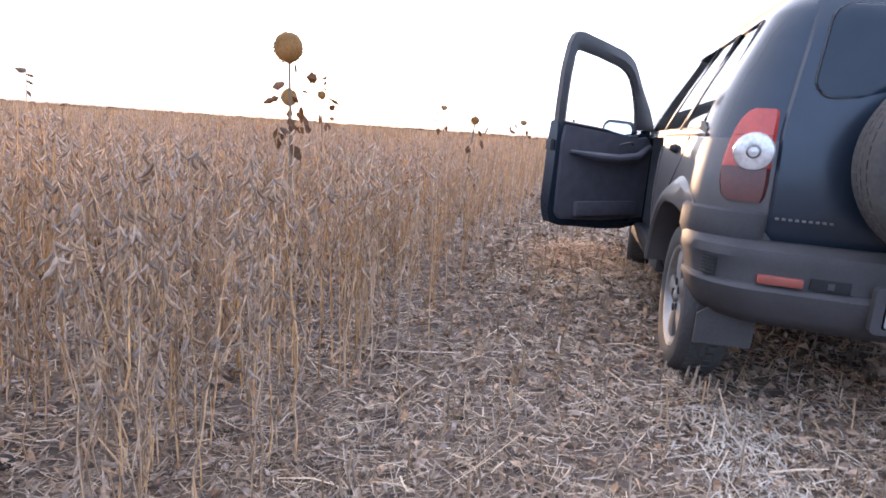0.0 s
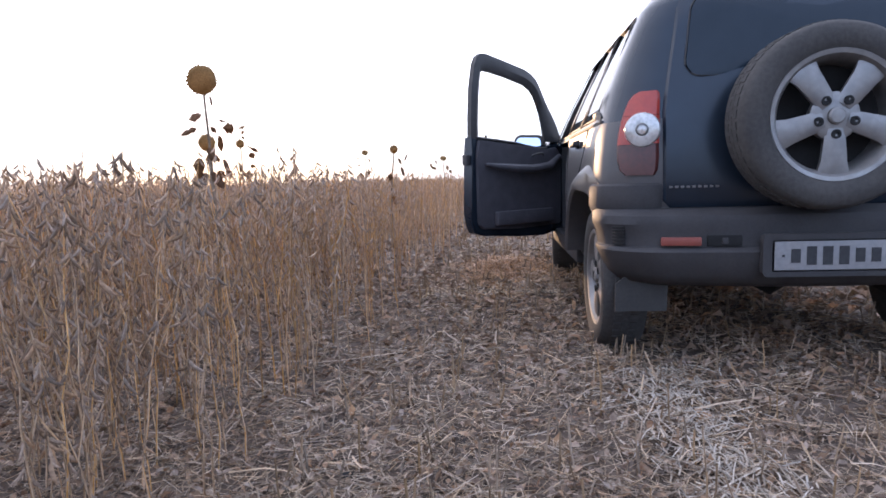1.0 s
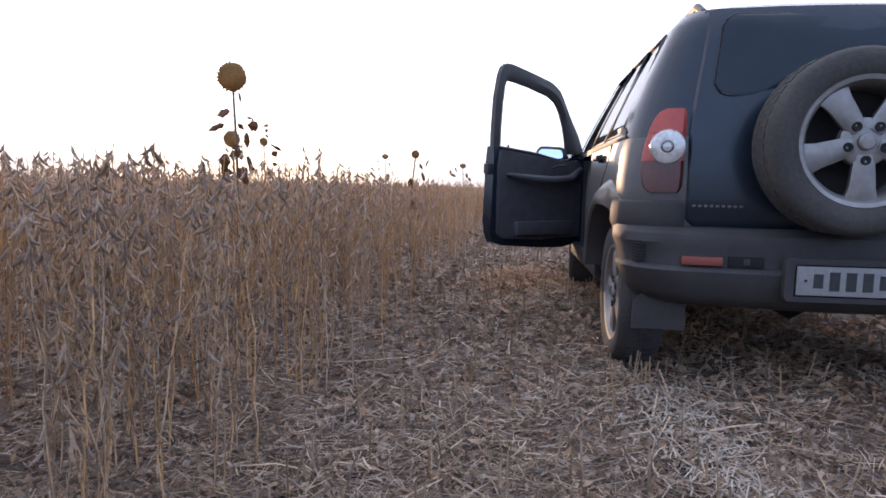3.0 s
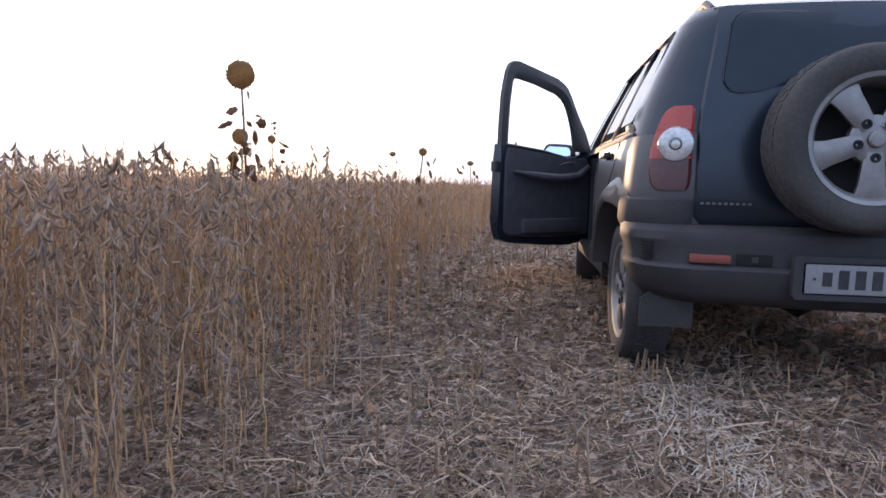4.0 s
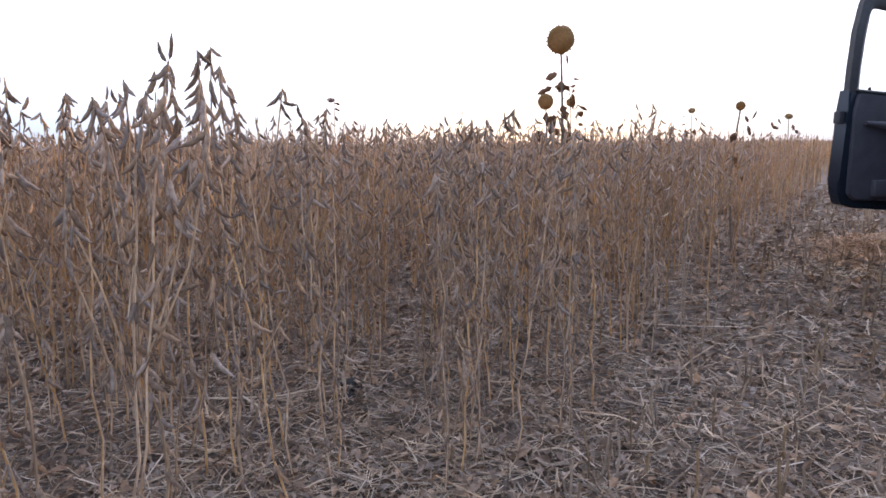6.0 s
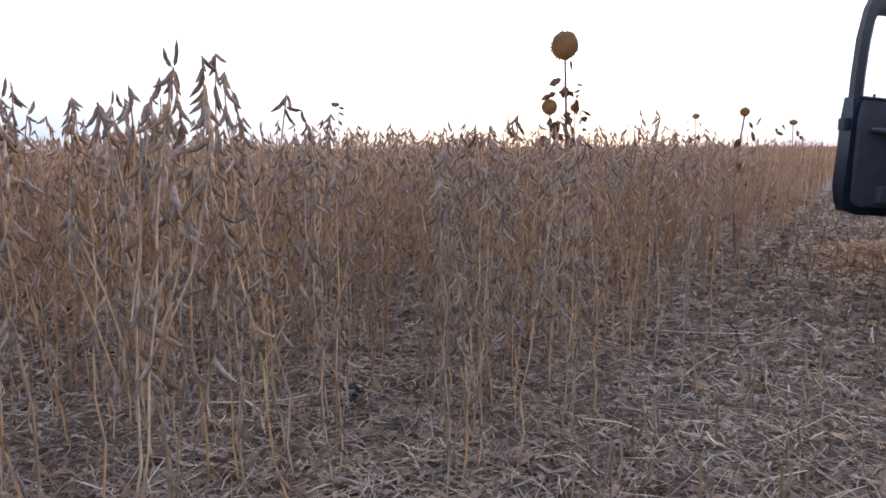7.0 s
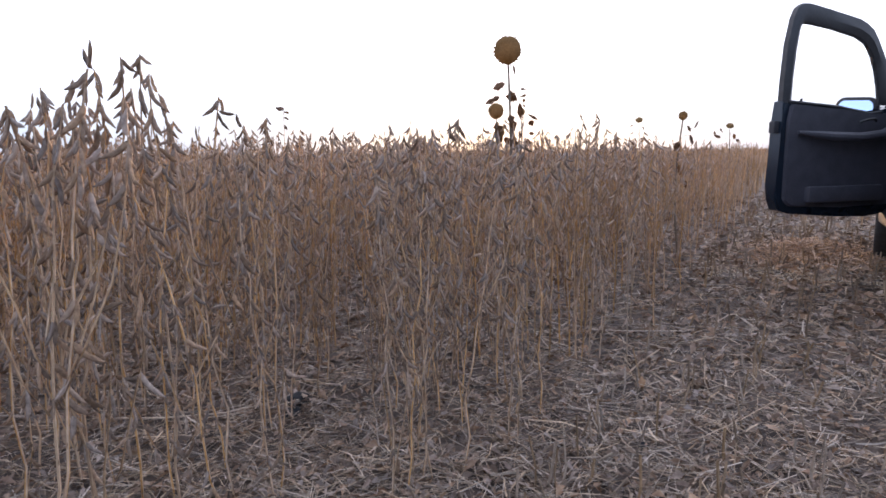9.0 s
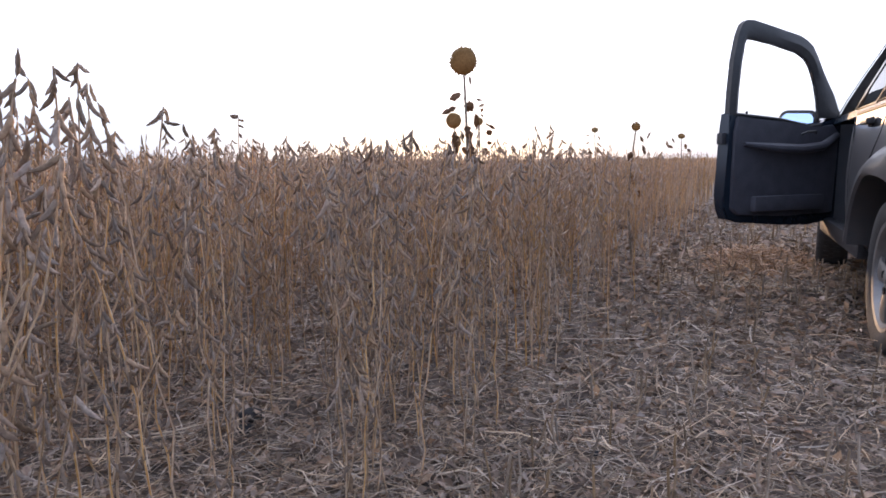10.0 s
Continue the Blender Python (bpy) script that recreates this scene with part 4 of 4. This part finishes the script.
def rear_bumper():
    levels = [(0.358, 0.74, -0.50), (0.378, 0.795, -0.56), (0.42, 0.830, -0.595), (0.49, 0.862, -0.612), (0.515, 0.872, -0.616), (0.528, 0.872, -0.606), (0.535, 0.864, -0.588), (0.60, 0.872, -0.582),
              (0.625, 0.885, -0.586), (0.660, 0.885, -0.576), (0.684, 0.878, -0.54), (0.690, 0.86, -0.47)]
    rings = []
    for z, w, rear in levels:
        rr = 0.26
        h = [(-(w - rr) * k / 6, rear + 0.05 * (k / 6) ** 2) for k in range(6)]
        for k in range(9):
            a = radians(90 * k / 8)
            h.append((-(w - rr) - rr * math.sin(a), rear + 0.05 + rr - rr * math.cos(a)))
        end = -0.26 - max(0, 0.55 - z) * 0.55
        h.append((-w, max(end, h[-1][1] + 0.004)))
        inner = [(-min(0.70, w - 0.03), max(end, h[-1][1])), (-min(0.66, w - 0.06), -0.40)]
        left = h + inner
        ring = [(x, y, z) for x, y in reversed(left)] + [(-x, y, z) for x, y in left[1:]]
        rings.append(ring)
    b = part("rear_bumper", loft(rings), M_PLASTIC, car, "dusty grey plastic rear bumper")
    # raised ends of the bumper, up to the lamps
    for sx in (-1, 1):
        rows = []
        for z, lip in ((0.668, 0.010), (0.70, 0.020), (0.76, 0.018), (0.785, 0.016), (0.795, 0.004)):
            row = [skin(z, -0.012 + 0.40 * k / 16, lip - (0.014 if k in (0, 16) else 0)) for k in range(17)]
            rows.append([(-x * sx, y, zz) for x, y, zz in row])
        part("bumper_end", loft(rows, closed=False, caps=False), M_PLASTIC, b)
    # plate recess surround
    bm = slab(rounded(-0.293, 0.313, 0.420, 0.588, 0.02), 0.03, holes=rounded(-0.259, 0.281, 0.440, 0.564, 0.008))
    s = part("plate_surround", bm, M_PLASTIC, b)
    s.matrix_basis = pose(0, -0.632, 0)
    for sx in (-1, 1):
        r = part("reflector", box(-0.077, 0.077, -0.008, 0.012, -0.017, 0.017, 0.006), M_REFLECT, b, "dusty orange-red reflector")
        r.matrix_basis = pose(sx * 0.580, -0.558, 0.558, 0, 0, 9 if sx > 0 else -9)
        # near-black box painted as the shade inside the tow recess
        t = part("tow_hatch", box(-0.065, 0.065, -0.006, 0.012, -0.022, 0.022, 0.005), M_DARK, b)
        t.matrix_basis = pose(sx * 0.415, -0.570, 0.560, 0, 0, 6 if sx > 0 else -6)
        part("tow_hook", box(-0.012, 0.012, -0.012, 0.004, -0.012, 0.012, 0.003), M_PLASTIC, t)
        # solid near-black bars give the vent openings their shade
        for k in range(6):
            z = 0.545 + k * 0.0135
            v = part("vent_slot_shade", box(-0.028, 0.028, -0.006, 0.006, -0.0038, 0.0038, 0.001), M_DARK, b)
            v.matrix_basis = pose(sx * 0.805, -0.452, z, 0, 0, sx * 45)
    plate = part("number_plate", box(-0.26, 0.26, 0, 0.004, -0.056, 0.056, 0.0015), M_PLATE, b, "white number plate with dark bars")
    plate.matrix_basis = pose(0.011, -0.628, 0.502)
    x = -0.232
    for w, h in ((0.010, 0.010), (0.034, 0.054), (0.036, 0.072), (0.036, 0.072), (0.036, 0.072), (0.034, 0.054), (0.034, 0.054), (0.060, 0.046)):
        part("plate_bar", box(x, x + w, -0.0025, 0.0006, -h / 2, h / 2), M_INK, plate, smooth=False)
        x += w + 0.0235 - (0.008 if w > 0.05 else 0)
    for sx in (-1, 1):
        f = part("mudflap", slab([(-0.11, 0.24), (0.11, 0.24), (0.115, 0.42), (0.12, 0.50), (0.02, 0.50), (-0.06, 0.40), (-0.108, 0.36)], 0.012), M_TRIM, car, "black rubber mudflap")
        f.matrix_basis = pose(sx * 0.70, -0.40, 0)


rear_bumper()


def tyre_profile():
    return [(0.232, -0.085), (0.250, -0.098), (0.285, -0.103), (0.318, -0.098), (0.333, -0.084), (0.340, -0.06), (0.343, 0.0), (0.340, 0.06), (0.333, 0.084), (0.318, 0.098), (0.285, 0.103), (0.250, 0.098), (0.232, 0.085)]


def wheel(parent, m, name="wheel", label=""):
    """Tyre and five-spoke alloy rim; the outer face looks along -x."""
    w = new(name)
    w.parent = parent
    w.matrix_basis = m
    if label:
        w["label"] = label
    bm = revolve(tyre_profile(), 72, closed=False)
    tyre = part("tyre", bm, M_RUBBER, w, "dusty black tyre")
    bm = bmesh.new()
    for i in range(48):
        a = 2 * math.pi * i / 48
        for x0, x1, sh in ((-0.098, -0.062, 0), (-0.052, -0.018, 0.5), (-0.012, 0.012, 0), (0.018, 0.052, 0.5), (0.062, 0.098, 0)):
            t = a + sh * 2 * math.pi / 48
            outer = abs(x0 + x1) > 0.1
            if outer and name == "spare_wheel":
                continue
            r0, r1 = (0.318, 0.3325) if outer else (0.335, 0.3440 if name == "spare_wheel" else 0.3465)
            ring = []
            for r in (r0, r1):
                for dx, dt in ((x0, -0.045), (x1, -0.045), (x1, 0.045), (x0, 0.045)):
                    rr = r - (0.012 if outer and abs(dx) > 0.09 and r == r1 else 0)
                    ring.append(bm.verts.new((dx, rr * math.cos(t + dt), rr * math.sin(t + dt))))
            bm.faces.new(ring[4:])
            for q in range(4):
                bm.faces.new((ring[q], ring[(q + 1) % 4], ring[4 + (q + 1) % 4], ring[4 + q]))
    part("tread", bm, M_RUBBER, tyre, smooth=False)
    rim = part("rim", revolve([(0.236, -0.092), (0.240, -0.086), (0.228, -0.078), (0.214, -0.060), (0.206, -0.02), (0.200, 0.06), (0.190, 0.06), (0.196, -0.02), (0.204, -0.064), (0.220, -0.088)], 56), M_ALLOY, w, "dusty five-spoke alloy rim")
    # near-black disc added as the shade behind the spokes, on the spare too
    part("dark_rim_back", revolve([(0.001, 0.02), (0.14, 0.02), (0.20, 0.012), (0.20, 0.03), (0.001, 0.04)], 32, closed=False), M_DARK, rim)
    for k in range(5):
        bm = bmesh.new()
        rings = []
        for r, hw, x in ((0.045, 0.034, -0.074), (0.085, 0.038, -0.078), (0.125, 0.042, -0.079), (0.165, 0.046, -0.078), (0.195, 0.054, -0.075), (0.218, 0.066, -0.070)):
            rings.append([(x + 0.006, -hw, r), (x, -hw * 0.72, r), (x - 0.004, 0, r), (x, hw * 0.72, r), (x + 0.006, hw, r), (x + 0.03, hw * 0.9, r), (x + 0.03, -hw * 0.9, r)])
        s = part("spoke", loft(rings, bm=bm), M_ALLOY, rim)
        s.matrix_basis = Matrix.Rotation(2 * math.pi * k / 5 + math.pi, 4, "X")
    part("hub", revolve([(0.001, -0.072), (0.075, -0.074), (0.088, -0.066), (0.088, -0.04), (0.001, -0.04)], 32, closed=False), M_ALLOY, rim)
    part("hub_cap", revolve([(0.001, -0.090), (0.024, -0.089), (0.030, -0.084), (0.031, -0.070)], 28, closed=False), M_ALLOY, rim)
    for k in range(5):
        a = 2 * math.pi * k / 5 + math.pi
        bm = revolve([(0.001, -0.073), (0.0085, -0.073), (0.009, -0.0772), (0.017, -0.0772), (0.0175, -0.071)], 14, closed=False)
        b = part("bolt", bm, M_DARK, rim, smooth=False)
        b.matrix_basis = Matrix.Translation((-0.007, 0.066 * math.sin(-a), 0.066 * math.cos(a)))
    return w


SINK = 0.015
wheel(car, pose(-0.745, 0, 0.345 - SINK, 20), label="rear wheel with dusty tyre")
wheel(car, pose(0.735, 0, 0.345 - SINK, 50, 0, 180), label="rear wheel with dusty tyre")
wheel(car, pose(-0.705, 2.45, 0.345 - SINK, 0, 0, -8), label="front wheel with dusty tyre")
wheel(car, pose(0.73, 2.45, 0.345 - SINK, 0, 0, 168), label="front wheel with dusty tyre")
wheel(car, pose(-0.084, -0.63, 1.022) @ pose(0, 0, 0, 0, 0, 90), "spare_wheel", "spare wheel with alloy rim mounted on the tailgate")
part("spare_carrier", box(-0.19, 0.02, -0.60, -0.47, 0.93, 1.11, 0.02), M_TRIM, car)


def car_fittings():
    # arch flares
    for sx in (-1, 1):
        for y in (0.0, 2.45):
            rings = []
            for k in range(19):
                a = radians(8 + (118 if y == 0 else 142) * k / 18)
                c, s = math.cos(a), math.sin(a)
                sec = []
                back = min(1.0, max(0.0, (math.degrees(a) - 80) / 46)) if y == 0 else 0.0
                for r, x in ((0.405, 0.80), (0.405, 0.922), (0.418, 0.934), (0.455, 0.930), (0.500, 0.895), (0.525, 0.868), (0.505, 0.80)):
                    x = min(x, 0.934 - 0.075 * back)
                    sec.append((sx * x, y + r * c, 0.36 + r * s))
                rings.append(sec)
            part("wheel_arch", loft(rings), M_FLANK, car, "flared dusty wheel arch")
        part("sill", box(min(sx * 0.80, sx * 0.858), max(sx * 0.80, sx * 0.858), 0.50, 1.96, 0.33, 0.43, 0.015), M_PLASTIC, car)
        rail = part("roof_rail", tube([(sx * 0.53, -0.20, 1.615), (sx * 0.53, -0.10, 1.665), (sx * 0.53, 0.0, 1.662), (sx * 0.53, 0.8, 1.668), (sx * 0.53, 1.06, 1.64), (sx * 0.53, 1.12, 1.60)], [0.016, 0.019, 0.017, 0.017, 0.019, 0.016], 8), M_TRIM, car)
    # rear door: its seams, handle; fuel flap
    door = part("rear_door", tube([(-0.856, 0.80, 0.47), (-0.874, 0.82, 0.70), (-0.862, 0.82, 1.05)], [0.004] * 3, 5), M_TRIM, car, "closed rear door seam")
    part("door_seam", tube([(-0.878, 0.44, 0.62), (-0.876, 0.34, 0.80), (-0.862, 0.16, 0.95), (-0.850, 0.10, 1.06)], [0.004] * 4, 5), M_TRIM, door)
    h = part("door_handle", box(-0.035, 0.0, -0.075, 0.075, -0.014, 0.014, 0.008), M_TRIM, door, "black pull handle")
    h.matrix_basis = pose(-0.868, 0.36, 1.005)
    # flat near-black box, the shade of the hollow behind the handle
    part("handle_cup_shade", box(-0.006, 0.004, -0.05, 0.05, -0.025, 0.02, 0.004), M_DARK, h)
    part("air_outlet", slab([(-0.10, -0.02), (0.09, 0.01), (0.11, 0.03), (-0.02, 0.035), (-0.12, 0.0)], 0.004), M_TRIM, car).matrix_basis = pose(-0.836, -0.10, 1.095, 0, 0, 90)
    # underneath: axle, exhaust, tank, in a near-black that stands for the shade there
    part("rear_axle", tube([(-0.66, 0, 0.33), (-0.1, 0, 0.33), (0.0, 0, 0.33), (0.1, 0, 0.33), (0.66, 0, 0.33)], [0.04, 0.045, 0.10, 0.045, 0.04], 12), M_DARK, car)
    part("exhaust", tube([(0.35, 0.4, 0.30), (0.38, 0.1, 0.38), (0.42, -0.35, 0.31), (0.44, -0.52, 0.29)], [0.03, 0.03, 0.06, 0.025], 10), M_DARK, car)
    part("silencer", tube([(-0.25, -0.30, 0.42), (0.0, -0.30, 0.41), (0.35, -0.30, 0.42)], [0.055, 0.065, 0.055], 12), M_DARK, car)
    for sx in (-1, 1):
        st = part("front_seat", box(sx * 0.36 - 0.24, sx * 0.36 + 0.24, 0.95, 1.5, 0.5, 0.72, 0.05), M_DOORCARD, car)
        part("seat_back", box(sx * 0.36 - 0.23, sx * 0.36 + 0.23, 0.86, 1.0, 0.7, 1.22, 0.05), M_DOORCARD, st)
    part("rear_seat", box(-0.62, 0.62, 0.05, 0.22, 0.6, 1.02, 0.05), M_DOORCARD, car)


car_fittings()


def open_door():
    """The driver's door, swung open on its front hinge. u runs from the hinge to the free edge."""
    d = new("front_door")
    d.parent = car
    d["label"] = "front door standing open with dark inner trim"
    # in the door's own frame x = -u, so the inner face looks along -y
    d.matrix_basis = pose(-0.783, 1.851, 0, 0, 0, 90 - 45.1)
    SHIFT = 0.028
    shell = [(0.0, 0.42), (0.25, 0.39), (0.55, 0.40), (0.90, 0.43), (0.985, 0.455), (1.015, 0.52), (1.02, 0.60), (1.012, 0.80), (1.005, 1.0), (1.0, 1.12), (0.55, 1.09), (0.30, 1.05), (0.20, 1.062), (0.10, 1.10), (0.012, 1.114), (0.0, 0.9)]
    shell = [(u - SHIFT if u > 0.3 else u, z) for u, z in shell]
    bm = slab([(-u, z) for u, z in shell], 0.085)
    bmesh.ops.bevel(bm, geom=[e for e in bm.edges if abs(e.verts[0].co.y - e.verts[1].co.y) < 1e-5], offset=0.010, segments=2, affect="EDGES")
    part("door_shell", bm, M_PAINT, d)
    # inner trim panel
    card = [(0.06, 0.47), (0.5, 0.46), (0.90, 0.48), (0.945, 0.52), (0.945, 1.0), (0.93, 1.10), (0.55, 1.072), (0.30, 1.034), (0.20, 1.045), (0.10, 1.06), (0.05, 1.0)]
    bm = slab([(-u, z) for u, z in card], 0.03)
    bmesh.ops.bevel(bm, geom=bm.edges[:], offset=0.009, segments=2, affect="EDGES")
    c = part("door_card", bm, M_DOORCARD, d, "dark moulded inner door panel")
    c.matrix_basis = pose(0, -0.024, 0)
    part("armrest", tube([(-0.10, -0.02, 0.99), (-0.25, -0.045, 0.915), (-0.45, -0.055, 0.895), (-0.68, -0.045, 0.905), (-0.88, -0.01, 0.93)], [0.02, 0.03, 0.032, 0.03, 0.012], 10), M_DOORCARD, c)
    part("pull_handle", tube([(-0.30, -0.03, 1.0), (-0.33, -0.05, 1.01), (-0.40, -0.05, 1.005), (-0.43, -0.03, 0.99)], [0.008] * 4, 8), M_TRIM, c)
    part("door_pocket", box(-0.80, -0.20, -0.045, 0.0, 0.50, 0.60, 0.015), M_DOORCARD, c)
    # window frame
    outer = [(0.0, 1.105), (0.125, 1.25), (0.231, 1.391), (0.30, 1.50), (0.345, 1.56), (0.40, 1.595), (0.464, 1.620), (0.673, 1.663), (0.84, 1.692), (0.895, 1.690), (0.93, 1.664), (0.955, 1.605), (0.985, 1.45), (0.997, 1.25), (1.0, 1.105)]
    inner = [(0.221, 1.10), (0.245, 1.22), (0.277, 1.32), (0.315, 1.40), (0.345, 1.445), (0.38, 1.48), (0.459, 1.518), (0.668, 1.560), (0.82, 1.580), (0.865, 1.583), (0.885, 1.572), (0.897, 1.54), (0.913, 1.42), (0.925, 1.25), (0.928, 1.10)]
    outer = [(u - (0.045 if 0 < k < 7 else SHIFT if k else 0), z) for k, (u, z) in enumerate(outer)]
    inner = [(u - (0.03 if k < 6 else SHIFT), z) for k, (u, z) in enumerate(inner)]
    bm = bmesh.new()
    n = len(outer)
    rows = []
    for (ou, oz), (iu, iz) in zip(outer, inner):
        rows.append([(-ou, 0.012, oz), (-ou, 0.05, oz), (-(ou * 0.5 + iu * 0.5), 0.058, (oz + iz) / 2), (-iu, 0.045, iz), (-iu, 0.018, iz), (-(ou * 0.4 + iu * 0.6), 0.0, oz * 0.4 + iz * 0.6)])
    part("window_frame", loft(rows, bm=bm), M_TRIM, d, "black window frame")
    part("window_seal", tube([(-u * 1.0, 0.03, z) for u, z in inner], [0.008] * n, 6), M_RUBBER, d)
    part("sill_strip", tube([(-0.2, 0.0, 1.058), (-0.30, 0.0, 1.046), (-0.55, -0.004, 1.086), (-0.94, 0.0, 1.116)], [0.010] * 4, 8), M_TRIM, d)
    part("lock_pin", tube([(-0.833, 0.01, 1.10), (-0.833, 0.01, 1.135)], [0.006, 0.008], 8), M_TRIM, d)
    latch = part("latch", box(-1.012, -0.975, 0.02, 0.065, 0.93, 1.0, 0.006), M_PLASTIC, d, "metal door latch plate")
    # outside mirror
    mr = part("mirror", bmesh.new(), M_TRIM, d, "black outside mirror")
    bm = bmesh.new()
    shape = rounded(-0.105, 0.105, -0.065, 0.065, 0.05, 5)
    rings = []
    for dep, s in ((0.0, 0.94), (0.004, 1.0), (0.02, 1.02), (0.06, 0.92), (0.085, 0.65), (0.093, 0.2)):
        rings.append([(x * s, dep, z * s) for x, z in shape])
    loft(rings, bm=bm)
    bmesh.ops.recalc_face_normals(bm, faces=bm.faces)
    bm.to_mesh(mr.data)
    bm.free()
    mr.data.shade_smooth()
    mr.matrix_basis = pose(-0.195, 0.19, 1.088, 0, 4, -72) @ Matrix.Diagonal((1.22, 1.22, 1.22, 1))
    g = part("mirror_glass", slab(rounded(-0.088, 0.088, -0.05, 0.05, 0.04, 5), 0.004), M_MIRROR, mr, "mirror glass tinted the blue of reflected sky")
    g.matrix_basis = pose(0, -0.005, 0, -6)
    part("mirror_arm", tube([(-0.11, 0.06, 1.05), (-0.14, 0.12, 1.05), (-0.18, 0.17, 1.06)], [0.03, 0.025, 0.025], 8), M_TRIM, d)
    part("outer_handle", box(-0.93, -0.78, 0.082, 0.11, 0.985, 1.015, 0.008), M_TRIM, d)


open_door()
